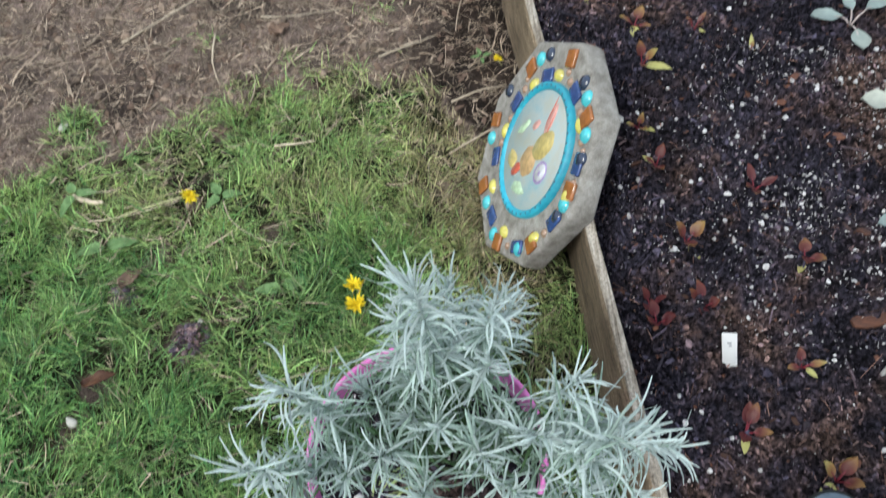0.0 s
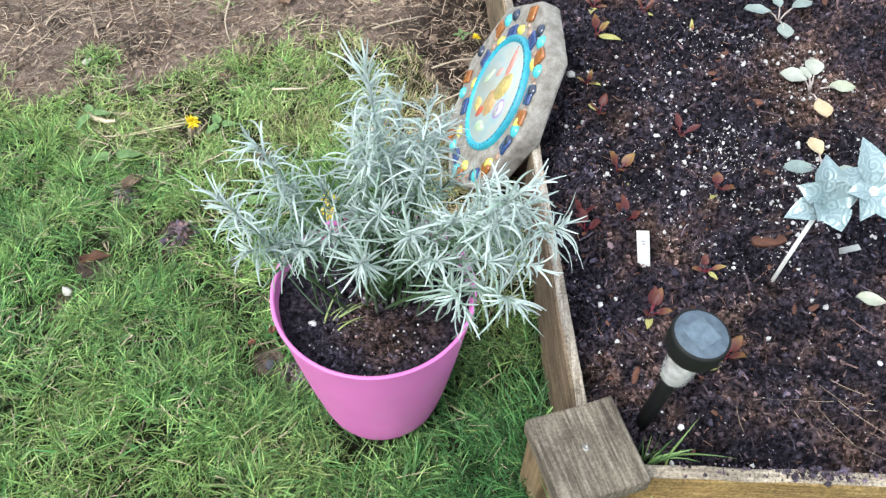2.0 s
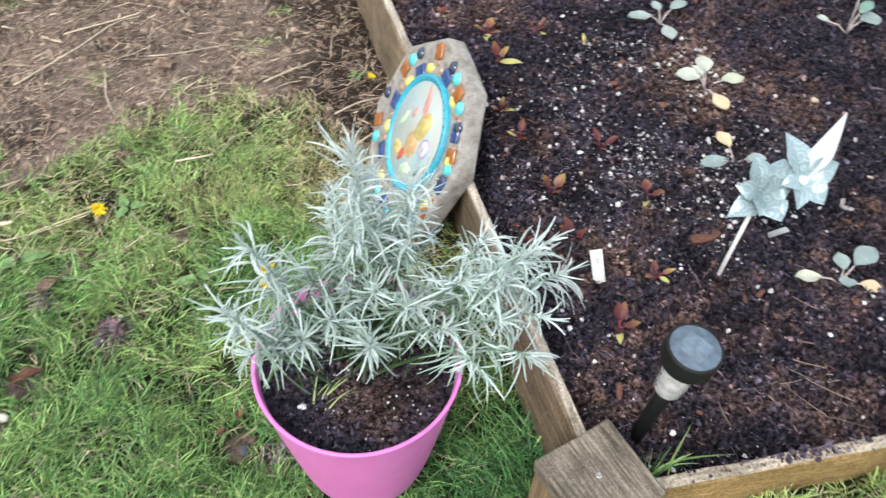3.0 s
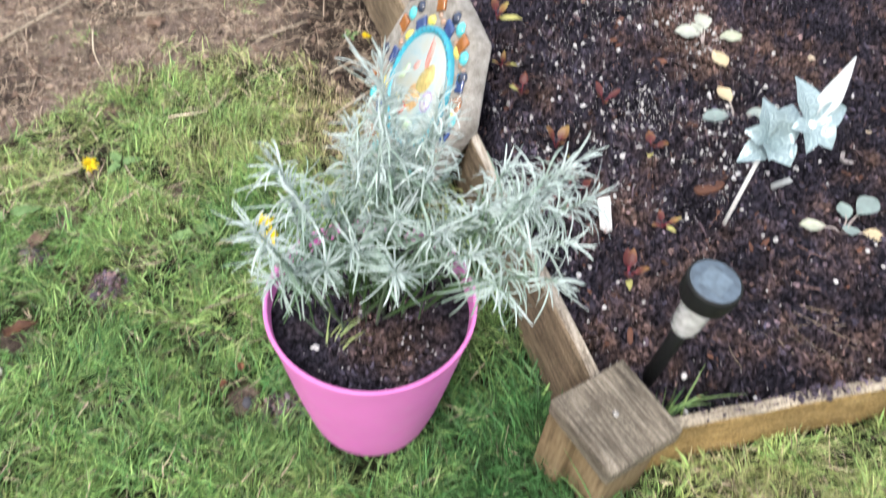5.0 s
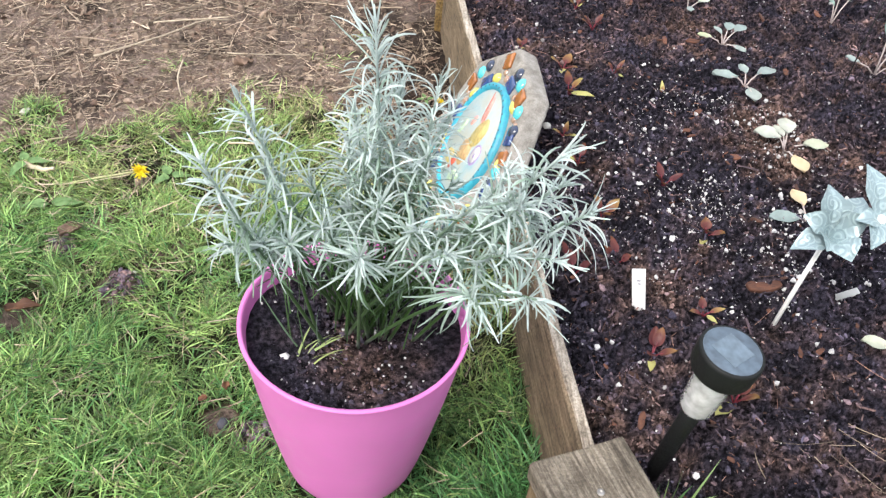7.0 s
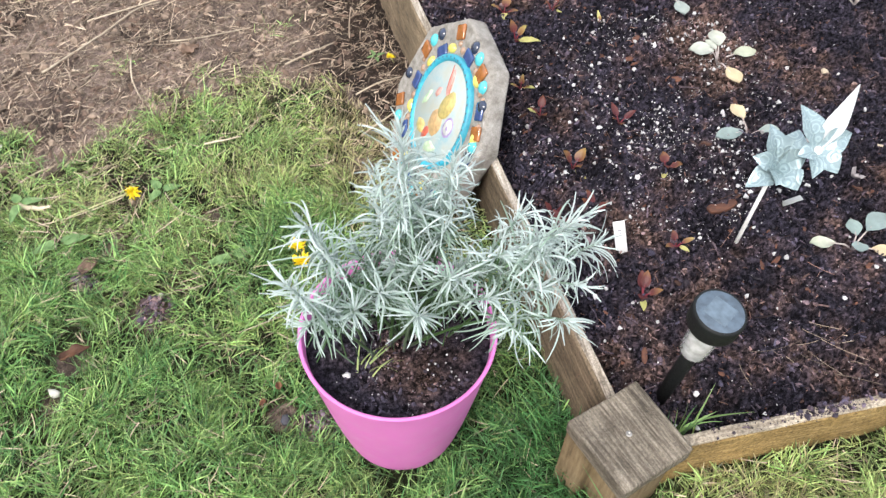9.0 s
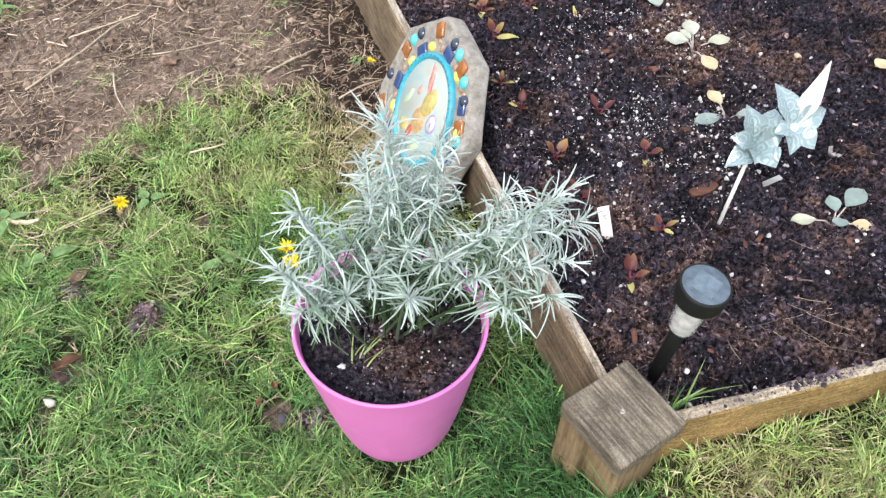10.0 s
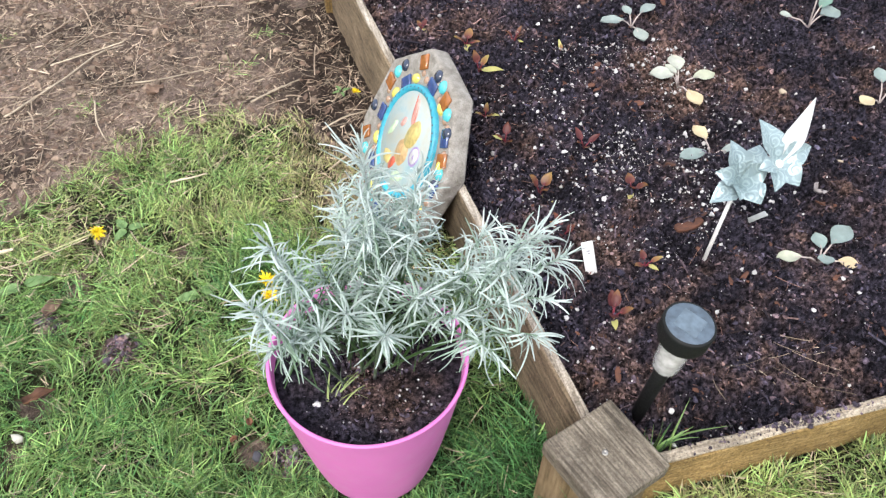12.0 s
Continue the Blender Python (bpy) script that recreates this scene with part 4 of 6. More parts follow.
# ---- pinwheel ----
def pinwheel():
    foot, rear, hub = Vector((0.629, 0.482, 0.19)), Vector((0.660, 0.508, 0.383)), Vector((0.713, 0.495, 0.430))
    pin = thing("pinwheel", Matrix.Translation(foot), "silver-blue foil pinwheel on a white stick in the soil", "pinwheel")
    part("stick", tube([(0, 0, -0.02), (rear - foot) * 0.5, rear - foot + Vector((0.0, 0.0, -0.002))], [0.0036] * 3, 12), M_STICK, pin, "thin white plastic stick")
    axis = Vector((-0.10, -0.50, 0.86)).normalized()
    a = Vector((0.966, -0.259, -0.04)).normalized()
    a = (a - axis * a.dot(axis)).normalized()
    b = axis.cross(a)
    part("axle", tube([rear - foot - axis * 0.010, rear - foot + Vector((0.02, 0, 0.006)), hub - foot + axis * 0.002], [0.0022] * 3, 10), M_STICK, pin)
    knob = part("hub", lathe([(0, 0.007), (0.006, 0.006), (0.0095, 0.002), (0.0095, -0.002), (0.006, -0.004), (0, -0.004)], 20), M_STICK, pin, "pale round hub cap")
    knob.matrix_local = basis(hub - foot, a, b, axis)

    def blade(centre, reach, heading, width, rise, curl, twist, material=M_FOIL, peak=0.45):
        """A pointed foil blade, folded along its middle and curling forward."""
        bm = bmesh.new()
        grid = []
        d = a * math.cos(radians(heading)) + b * math.sin(radians(heading))
        w = axis.cross(d)
        rows, cols = 10, 6
        for i in range(rows + 1):
            s = i / rows
            half = width * 0.5 * (min(s / peak, 1) ** 0.8 * 0.95 + 0.05) * (1 - max((s - peak) / (1 - peak), 0) ** (1.3 if peak > 0.4 else 1.0) * 0.98)
            row = []
            for j in range(cols + 1):
                t = 2 * j / cols - 1
                tip = twist * s * t
                p = centre + d * (reach * s) + w * (half * t) + axis * (rise * s + curl * reach * math.sin(math.pi * s) * 0.5 + 0.30 * half * abs(t) + half * tip)
                row.append(bm.verts.new(p - foot))
            grid.append(row)
        for i in range(rows):
            for j in range(cols):
                bm.faces.new((grid[i][j], grid[i + 1][j], grid[i + 1][j + 1], grid[i][j + 1]))
        o = part("blade", bm, material, pin, "curled silver-blue foil blade", smooth=False)
        o.modifiers.new("thickness", "SOLIDIFY").thickness = 0.0004

    for reach, heading, width, rise, curl, twist in ((0.080, 118, 0.050, 0.020, 0.3, 0.5), (0.062, 30, 0.042, 0.010, 0.3, 0.6),
                                                     (0.050, -48, 0.040, 0.004, 0.3, 0.5), (0.050, -100, 0.036, 0.004, 0.3, -0.5), (0.040, -160, 0.034, 0.010, 0.4, 0.5)):
        blade(hub, reach, heading, width, rise, curl, twist)
    # this long blade mirrors the sky; the reflection is painted as white
    blade(hub, 0.112, 66, 0.036, 0.050, 0.1, -0.5, M_SKYFOIL, 0.34)
    for reach, heading, width, rise, curl, twist in ((0.090, 104, 0.060, 0.020, 0.5, 0.6), (0.094, 62, 0.058, 0.012, 0.5, -0.6), (0.052, 25, 0.046, 0.035, 0.8, 0.7),
                                                     (0.060, 165, 0.042, 0.024, 0.5, -0.6), (0.078, 215, 0.050, 0.006, 0.4, 0.7), (0.060, 305, 0.052, 0.026, 0.6, 0.6), (0.045, 255, 0.046, 0.030, 0.6, -0.6)):
        blade(rear, reach * 0.82, heading, width * 0.84, rise, curl, twist)
    return pin


pinwheel()


# ---- plant tags ----
def plant_tag(foot, top, width, facing, label, thick=0.0012, ink=True, material=None):
    f, t = Vector(foot), Vector(top)
    z = (t - f).normalized()
    x = Vector(facing).cross(z).normalized()
    tag = thing("plant_tag", basis(f, x, z.cross(x), z), label, "plant label")
    b = slab(width, thick, (t - f).length + 0.015, 0.0004)
    bmesh.ops.bevel(b, geom=[e for e in b.edges if abs(e.verts[0].co.x) > width * 0.4 and abs(e.verts[0].co.y - e.verts[1].co.y) > thick * 0.3], offset=0.002, segments=2, affect="EDGES")
    blank = part("blade", b, material or M_TAG, tag, "white plastic strip")
    blank.matrix_local = pose(0, 0, -0.015)
    if ink:
        for k, w in enumerate((0.006, 0.004)):
            bar = part("faded_mark", slab(w, 0.0004, 0.003, 0.0001), M_INK, tag, "short faded ink bar")
            bar.matrix_local = pose(0.001 * k, -thick / 2 - 0.0002, (t - f).length * 0.72 - 0.006 * k)
    return tag


plant_tag((0.424, 0.513, 0.195), (0.408, 0.532, 0.274), 0.021, (0.2, 1, 0), "white plastic plant tag upright in the soil")
plant_tag((0.770, 0.560, 0.205), (0.782, 0.540, 0.243), 0.0110, (0.8, 0.5, 0.2), "small translucent white plant tag leaning low in the soil", ink=False, material=M_CLOUDY)


# ---- leaves in general ----
def leaf_mesh(length, width, curl=0.3, cup=0.25, blunt=0.55, wave=0.06, seed=0):
    """A broad leaf along +x from its stalk, as a bmesh."""
    bm = bmesh.new()
    rows, cols = 9, 6
    grid = []
    for i in range(rows + 1):
        s = i / rows
        w = width * 0.5 * max(math.sin(math.pi * s ** blunt) ** 0.75, 0.02)
        row = []
        for j in range(cols + 1):
            t = 2 * j / cols - 1
            z = curl * length * -(s ** 2) * 0.6 + cup * width * t * t * 0.5 + wave * width * noise.noise(Vector((s * 4 + seed, t * 2, seed)))
            row.append(bm.verts.new((length * s, w * t, z)))
        grid.append(row)
    for i in range(rows):
        for j in range(cols):
            bm.faces.new((grid[i][j], grid[i + 1][j], grid[i + 1][j + 1], grid[i][j + 1]))
    return bm


def with_tone(ob, value, tip=None):
    me = ob.data
    a = me.attributes.new("tone", "FLOAT", "POINT")
    far = max((v.co.length for v in me.vertices), default=1.0) or 1.0
    a.data.foreach_set("value", [value + ((tip if tip is not None else value) - value) * min(v.co.length / far, 1) for v in me.vertices])
    return ob


def stalked(plant, stalk_name, leaf_name, foot, joint, tip, width, leaf_mat, stalk_mat, tone, tone_tip, seed, curl=0.3, blunt=0.55, radius=0.0016, label="", cup=0.25):
    """A stalk from foot to joint with a leaf on it that runs on to tip, within the plant."""
    f, j, t = Vector(foot), Vector(joint), Vector(tip)
    mid = (f + j) / 2 + Vector((0, 0, (j - f).length * 0.14))
    stalk = part(stalk_name, tube([f, mid, j, j + (t - j) * 0.25], [radius * 1.2, radius, radius * 0.85, radius * 0.4], 7), stalk_mat, plant)
    x = (t - j).normalized()
    y = Vector((0, 0, 1)).cross(x)
    y = y.normalized() if y.length > 0.05 else Vector((0, 1, 0))
    leaf = part(leaf_name, leaf_mesh((t - j).length, width, curl, cup, blunt, 0.11, seed), leaf_mat, stalk, label)
    leaf.matrix_local = basis(j, x, y, x.cross(y))
    with_tone(leaf, tone, tone_tip)
    return leaf


def cabbage(foot, leaves, seed):
    z = float(soil_z(np.float64(foot[0]), np.float64(foot[1])))
    plant = thing("cabbage_seedling", pose(*foot, z - 0.002), "young blue-green cabbage seedling with some yellowed leaves in the soil", "seedling", "cabbage seedlings")
    for i, (heading, reach, share, height, width, tone) in enumerate(leaves):
        reach, width = reach * 0.84, width * 0.82
        a = radians(heading)
        d = Vector((math.cos(a), math.sin(a), 0))
        low = height < 0.021
        tip = d * reach * 0.94 + Vector((0, 0, height + (0.016 if low else 0.010)))
        joint = d * reach * (0.88 - share) + Vector((0, 0, height * 0.6 + (0.014 if low else 0.010)))
        stalked(plant, "stalk", "leaf", (0, 0, 0), joint, tip, width, M_CABB, M_CSTEM, tone, tone - 0.03, seed * 7 + i, 0.12 if low else 0.40, 1.15, 0.0017,
                "yellowed leaf" if tone < 0.35 else "")
    return plant


# each leaf: heading in degrees, reach, leaf share, height of the tip, width, colour tone
cabbage((0.811, 1.424), [(65, 0.085, 0.45, 0.03, 0.034, 0.65), (35, 0.09, 0.45, 0.035, 0.034, 0.65), (175, 0.085, 0.45, 0.012, 0.03, 0.33), (-55, 0.085, 0.5, 0.006, 0.028, 0.6), (120, 0.05, 0.6, 0.03, 0.02, 0.62)], 0)
cabbage((0.796, 1.203), [(178, 0.105, 0.62, 0.018, 0.042, 0.62), (28, 0.105, 0.58, 0.03, 0.036, 0.62), (-92, 0.10, 0.55, 0.004, 0.044, 0.58), (100, 0.055, 0.6, 0.03, 0.03, 0.62)], 1)
cabbage((0.812, 0.973), [(160, 0.085, 0.66, 0.03, 0.055, 0.5), (80, 0.085, 0.62, 0.034, 0.048, 0.48), (-5, 0.105, 0.52, 0.012, 0.044, 0.4), (-84, 0.112, 0.50, 0.002, 0.046, 0.04), (115, 0.055, 0.6, 0.03, 0.03, 0.5)], 2)
cabbage((0.79, 0.755), [(105, 0.085, 0.5, 0.035, 0.04, 0.05), (188, 0.11, 0.66, 0.02, 0.042, 0.66), (-20, 0.07, 0.6, 0.018, 0.036, 0.6)], 3)
cabbage((0.85, 0.438), [(172, 0.115, 0.46, 0.014, 0.034, 0.42), (28, 0.115, 0.6, 0.034, 0.05, 0.66), (-35, 0.085, 0.46, 0.006, 0.036, 0.04), (85, 0.05, 0.7, 0.035, 0.038, 0.68), (-110, 0.042, 0.75, 0.02, 0.038, 0.66)], 4)
cabbage((0.775, 1.62), [(120, 0.05, 0.6, 0.045, 0.028, 0.75), (10, 0.07, 0.5, 0.02, 0.034, 0.5), (-100, 0.06, 0.6, 0.01, 0.024, 0.62)], 5)
cabbage((1.158, 1.604), [(80, 0.06, 0.55, 0.11, 0.036, 0.85), (25, 0.095, 0.5, 0.095, 0.04, 0.85), (130, 0.05, 0.6, 0.07, 0.028, 0.8)], 6)
cabbage((1.155, 1.325), [(95, 0.04, 0.5, 0.13, 0.036, 0.85), (165, 0.1, 0.36, 0.02, 0.034, 0.62), (10, 0.1, 0.4, 0.015, 0.038, 0.62), (30, 0.06, 0.5, 0.06, 0.028, 0.9)], 7)
cabbage((1.205, 1.085), [(85, 0.045, 0.5, 0.15, 0.036, 0.88), (-5, 0.085, 0.6, 0.035, 0.062, 0.64), (150, 0.095, 0.3, 0.012, 0.03, 0.55), (25, 0.07, 0.55, 0.06, 0.036, 0.9)], 8)
cabbage((1.56, 1.54), [(60, 0.05, 0.6, 0.16, 0.042, 0.3), (200, 0.1, 0.4, 0.02, 0.03, 0.5), (140, 0.07, 0.5, 0.08, 0.03, 0.8)], 9)
cabbage((1.215, 0.8), [(190, 0.085, 0.5, 0.01, 0.044, 0.08), (20, 0.09, 0.5, 0.05, 0.046, 0.7), (80, 0.07, 0.5, 0.05, 0.04, 0.66)], 10)

BEETS = [(0.399, 0.735, 1.25, 0.75), (0.573, 0.685, 1.15, 0.3), (0.418, 0.405, 1.1, 0.35), (0.527, 0.507, 0.9, 0.7), (0.526, 0.824, 1.1, 0.2), (0.377, 0.893, 1.0, 0.4),
         (0.386, 1.121, 1.2, 0.9), (0.391, 1.238, 1.15, 1.0), (0.497, 1.205, 0.8, 0.6), (0.328, 0.589, 1.2, 0.15), (0.487, 1.431, 0.95, 0.25), (0.463, 1.540, 0.9, 0.7),
         (0.404, 0.612, 1.0, 0.1), (0.530, 0.336, 1.15, 0.9), (0.324, 0.625, 1.0, 0.15), (0.305, 1.330, 0.8, 0.3), (0.594, 1.146, 0.5, 0.95), (0.358, 0.977, 0.7, 0.9)]


def beet(x, y, size, tone, seed):
    r = random.Random(seed)
    z = float(soil_z(np.float64(x), np.float64(y)))
    plant = thing("beet_seedling", pose(x, y, z - 0.002), "small red-stemmed beet seedling in the soil", "seedling", "beet seedlings")
    start = r.uniform(0, 360)
    for i in range(r.choice((3, 3, 4))):
        a = radians(start + i * 125 + r.uniform(-30, 30))
        d = Vector((math.cos(a), math.sin(a), 0))
        reach, high = size * r.uniform(0.018, 0.034), size * r.uniform(0.024, 0.044)
        t = min(max(tone * 0.45 + 0.36 + r.uniform(-0.2, 0.2), 0), 0.9)
        stalked(plant, "stalk", "leaf", (0, 0, 0), d * reach * 0.30 + Vector((0, 0, high * 0.45)), d * reach + Vector((0, 0, high)), size * r.uniform(0.0125, 0.0185),
                M_BEET, M_BSTEM, max(t - 0.5, 0), t, seed * 5 + i, 0.15, 0.75, 0.0012)
    # the pale first leaf lies low beside the others
    if tone > 0.25:
        a = radians(start + r.uniform(150, 260))
        d = Vector((math.cos(a), math.sin(a), 0))
        stalked(plant, "stalk", "seed_leaf", (0, 0, 0), d * 0.006 * size + Vector((0, 0, 0.007)), d * (0.029 if tone < 0.85 else 0.044) * size + Vector((0, 0, 0.012 if tone < 0.85 else 0.026)), (0.011 if tone < 0.85 else 0.017) * size,
                M_BEET, M_BSTEM, 1.0, 0.95, seed * 5 + 4, 0.3, 0.75, 0.0009, "pale yellow-green seed leaf")
    return plant


for i, (x, y, size, tone) in enumerate(BEETS):
    beet(x, y, size, tone, i + 1)


# ---- ornaments at the far edge of the bed ----
def flower_stake():
    f = Vector((0.555, 1.650, 0.16))
    o = thing("flower_stake", Matrix.Translation(f), "pink plastic flower ornament on a thin black wire stake", "garden ornament")
    part("wire", tube([(0, 0, -0.03), (-0.008, 0, 0.10), (-0.020, 0.005, 0.23)], [0.0035] * 3, 8), M_BLACK, o, "black wire")
    for k in range(6):
        a = radians(60 * k + 30)
        p = part("petal", lathe([(0, 0.014), (0.022, 0.012), (0.036, 0.004), (0.038, -0.003), (0.028, -0.010), (0, -0.012)], 24), M_PINKFOAM, o, "round pink petal")
        p.matrix_local = pose(-0.020 + 0.046 * math.cos(a), -0.012, 0.245 + 0.046 * math.sin(a), 90, 0, 0)
    c = part("centre", lathe([(0, 0.012), (0.014, 0.010), (0.019, 0.0), (0, -0.004)], 20), M_FLOWER, o, "yellow centre")
    c.matrix_local = pose(-0.020, -0.026, 0.245, 90, 0, 0)


flower_stake()


def ring_ornament():
    f = Vector((1.50, 1.44, 0.17))
    o = thing("ring_ornament", Matrix.Translation(f), "pink ringed turquoise garden ornament on a ribbed grey stake", "garden ornament")
    part("stake", tube([(-0.03, -0.03, 0.0), (0.07, 0.045, 0.110)], [0.010, 0.010], 14), M_GREY, o, "ribbed grey plastic tube")
    pts = [(0.072 * math.cos(6.28319 * k / 40), 0.072 * math.sin(6.28319 * k / 40), 0) for k in range(41)]
    ring = part("ring", tube(pts, [0.007] * 41, 10, False), M_PINKFOAM, o, "round pink rim")
    ring.matrix_local = pose(0.115, 0.065, 0.150, 68, 0, -20)
    part("panel", lathe([(0, 0.003), (0.066, 0.003), (0.069, 0), (0.066, -0.003), (0, -0.003)], 40), M_AQUAFOIL, ring, "turquoise disc")
    for z in (-0.030, 0.020):
        bar = part("stripe", slab(0.10, 0.012, 0.002, 0.0006), M_GREY, ring, "grey stripe")
        bar.matrix_local = pose(0, z, 0.0025)


ring_ornament()


def wire_stake():
    f = Vector((0.995, 1.165, 0.17))
    o = thing("wire_stake", Matrix.Translation(f), "thin black wire plant stake in the soil", "plant stake")
    part("wire", tube([(0, 0, -0.03), (0.01, 0.02, 0.16), (0.03, 0.05, 0.34)], [0.0014] * 3, 7), M_BLACK, o)


wire_stake()


# ---- brick edging and the border behind it ----
EDGE = [(-2.40, 2.06), (-1.60, 2.06), (-0.84, 2.085), (-0.53, 2.225), (-0.25, 2.41), (0.0, 2.64)]


def brick_edging():
    edging = thing("brick_edging", Matrix(), "curved edging of worn red bricks with pale mortar", "edging", kind="structure")
    pts = [Vector(p) for p in EDGE]
    lengths = [(b - a).length for a, b in zip(pts, pts[1:])]

    def on(s):
        for k, l in enumerate(lengths):
            if s <= l or k == len(lengths) - 1:
                return pts[k] + (pts[k + 1] - pts[k]) * (s / l), (pts[k + 1] - pts[k]).normalized()
            s -= l

    s, shared = 0.11, None
    while s < sum(lengths):
        p, d = on(s)
        m = basis((p.x, p.y, -0.02), (d.x, d.y, 0), (-d.y, d.x, 0), (0, 0, 1)) @ pose(0, 0, 0, random.uniform(-3, 3), random.uniform(-2, 2), random.uniform(-3, 3))
        if shared is None:
            b = part("brick", slab(0.200, 0.095, 0.082, 0.006, 6, 0.003, 2), M_BRICK, edging)
            shared = b.data
        else:
            b = hang(new("brick", shared), edging)
        b.matrix_local = m
        q, e = on(s + 0.109)
        mo = part("mortar", slab(0.018, 0.088, 0.078, 0.004, 0, 0.003, 3), M_MORTAR, edging)
        mo.matrix_local = basis((q.x, q.y, -0.02), (e.x, e.y, 0), (-e.y, e.x, 0), (0, 0, 1))
        s += 0.218


brick_edging()


def leafy_border():
    bush = thing("ground_cover", pose(-0.9, 2.45, 0), "dense bright green leafy ground cover behind the bricks", "plant")
    n = 2200
    x = RNG.uniform(-2.3, -0.36, n)
    deep = RNG.uniform(0.0, 0.55, n)
    y = np.interp(x, *zip(*EDGE)) + deep - 0.045
    h = RNG.uniform(0.072, 0.12, n) + 0.12 * np.clip(deep / 0.3, 0, 1) * RNG.random(n)
    a = RNG.uniform(0, 6.28, n)
    head = unit(np.stack([np.cos(a), np.sin(a) - 0.3, RNG.uniform(0.1, 0.7, n)], -1))
    base = np.stack([x + 0.9, y - 2.45, h], -1)
    v, f, k = strands(base, head, RNG.uniform(0.05, 0.09, n), RNG.uniform(0.022, 0.04, n), np.array([[0, 0, -0.35]]) + RNG.normal(0, 0.08, (n, 3)), 5, 0.15, "leaf")
    ob = new("leaves", mesh_np("leaves", v, f, M_WEED))
    tagged(hang(ob, bush), "broad green leaves", kind="stuff")
    v, f, k = strands(np.stack([x + 0.9, y - 2.45, np.full(n, -0.01)], -1), np.tile([[0, 0, 1.0]], (n, 1)), h + 0.012, np.full(n, 0.003), RNG.normal(0, 0.05, (n, 3)), 2, 0, "stalk")
    tagged(hang(new("stems", mesh_np("stems", v, f, M_STEM)), bush), "thin green stems", kind="stuff")


leafy_border()


def rubble(x, y, size, label, seed, material, lift=0.3):
    v, f = lump(seed, 0.22)
    v = v * np.array(size)
    bm = bmesh.new()
    vs = [bm.verts.new(q) for q in v]
    for t in f:
        bm.faces.new([vs[i] for i in t])
    bmesh.ops.subdivide_edges(bm, edges=bm.edges[:], cuts=1, smooth=0.7)
    ob = part("pebble", bm, material, None, label)
    inside = x > float(side_x(np.float64(y))) + 0.02 and 0.14 < y < 1.7
    z = float((soil_z if inside else ground_z)(np.float64(x), np.float64(y)))
    ob.matrix_world = pose(x, y, z + size[2] * lift, 0, 0, seed * 47)
    return tagged(ob, label, "pebble")


rubble(-0.646, 0.546, (0.026, 0.020, 0.015), "cream pebble lying in the grass", 3, M_PEBBLE, 1.1)
rubble(-0.45, 0.735, (0.012, 0.010, 0.008), "tiny white pebble in the grass", 4, M_PEBBLE, 1.0)
rubble(-0.806, 1.222, (0.030, 0.022, 0.014), "pale flat pebble on the bare earth", 5, M_PEBBLE)
rubble(-0.48, 2.15, (0.07, 0.045, 0.020), "broken pale mortar lump beside the bricks", 6, M_MORTAR)
rubble(-0.375, 1.52, (0.05, 0.04, 0.02), "pale earth clod on the bare ground", 7, M_EARTH)
q = rubble(-0.112, 0.315, (0.016, 0.012, 0.018), "white perlite lump on the compost", 8, M_PERLITE)
q.location.z = 0.289
for i, (x, y) in enumerate([(0.62, 0.98), (0.66, 0.70), (0.745, 0.735), (0.47, 0.955), (0.70, 0.62), (0.86, 0.38), (0.60, 0.75), (0.50, 1.30), (0.77, 0.33)]):
    rubble(x, y, (0.011, 0.009, 0.006), "white perlite lump on the dark soil", 10 + i, M_PERLITE, 0.4)


rubble(0.322, 0.985, (0.022, 0.016, 0.014), "pale pebble on the soil behind the leaning stone", 23, M_PEBBLE, 0.5)
rubble(0.300, 1.352, (0.018, 0.014, 0.012), "pale pebble on the soil beside the timber board", 24, M_PEBBLE, 0.5)
rubble(1.030, 0.893, (0.022, 0.016, 0.012), "tan pebble on the dark soil", 25, M_TWIG, 0.4)
rubble(-0.985, 1.945, (0.040, 0.060, 0.030), "broken white mortar piece beside the bricks", 22, M_CHUNK)


# ---- flowers and weeds in the lawn ----
def yellow_flower(x, y, z, radius, tilt, label, stem_to=None):
    fl = thing("dandelion", pose(x, y, z), label, "flower", "yellow dandelions")
    n = 70
    a = RNG.uniform(0, 6.28, n)
    lift = RNG.uniform(0.15, 1.3, n)
    head = unit(np.stack([np.cos(a), np.sin(a), lift], -1)) @ np.array(Euler([radians(t) for t in tilt]).to_matrix()).T
    v, f, k = strands(np.zeros((n, 3)), head, radius * RNG.uniform(0.7, 1.1, n), np.full(n, radius * 0.22), RNG.normal(0, 0.1, (n, 3)), 2, 0, "leaf")
    tagged(hang(new("petals", mesh_np("petals", v, f, M_FLOWER)), fl), "dense yellow petals")
    end = stem_to or (0.01, 0.0, -z)
    part("stem", tube([(0, 0, 0), (end[0] * 0.5, end[1] * 0.5, end[2] * 0.45), end], [0.002, 0.0018, 0.0016], 7), M_STALK, fl, "pale green stem")
    return fl


M_STALK = mat("pale flower stem", [(0.3, (0.40, 0.40, 0.20)), (0.7, (0.55, 0.53, 0.30))], 60, 0.7, 0)
yellow_flower(-0.500, 1.010, 0.024, 0.018, (58, 22, 0), "yellow dandelion on a fallen stem in the grass", (-0.14, -0.03, -0.018))
yellow_flower(-0.159, 0.738, 0.032, 0.022, (0, 0, 0), "yellow dandelion standing behind the pot")
yellow_flower(-0.164, 0.778, 0.034, 0.020, (0, 10, 0), "yellow dandelion standing behind the pot")
yellow_flower(0.135, 1.345, 0.020, 0.011, (0, 0, 0), "tiny yellow weed flower beside the bed")


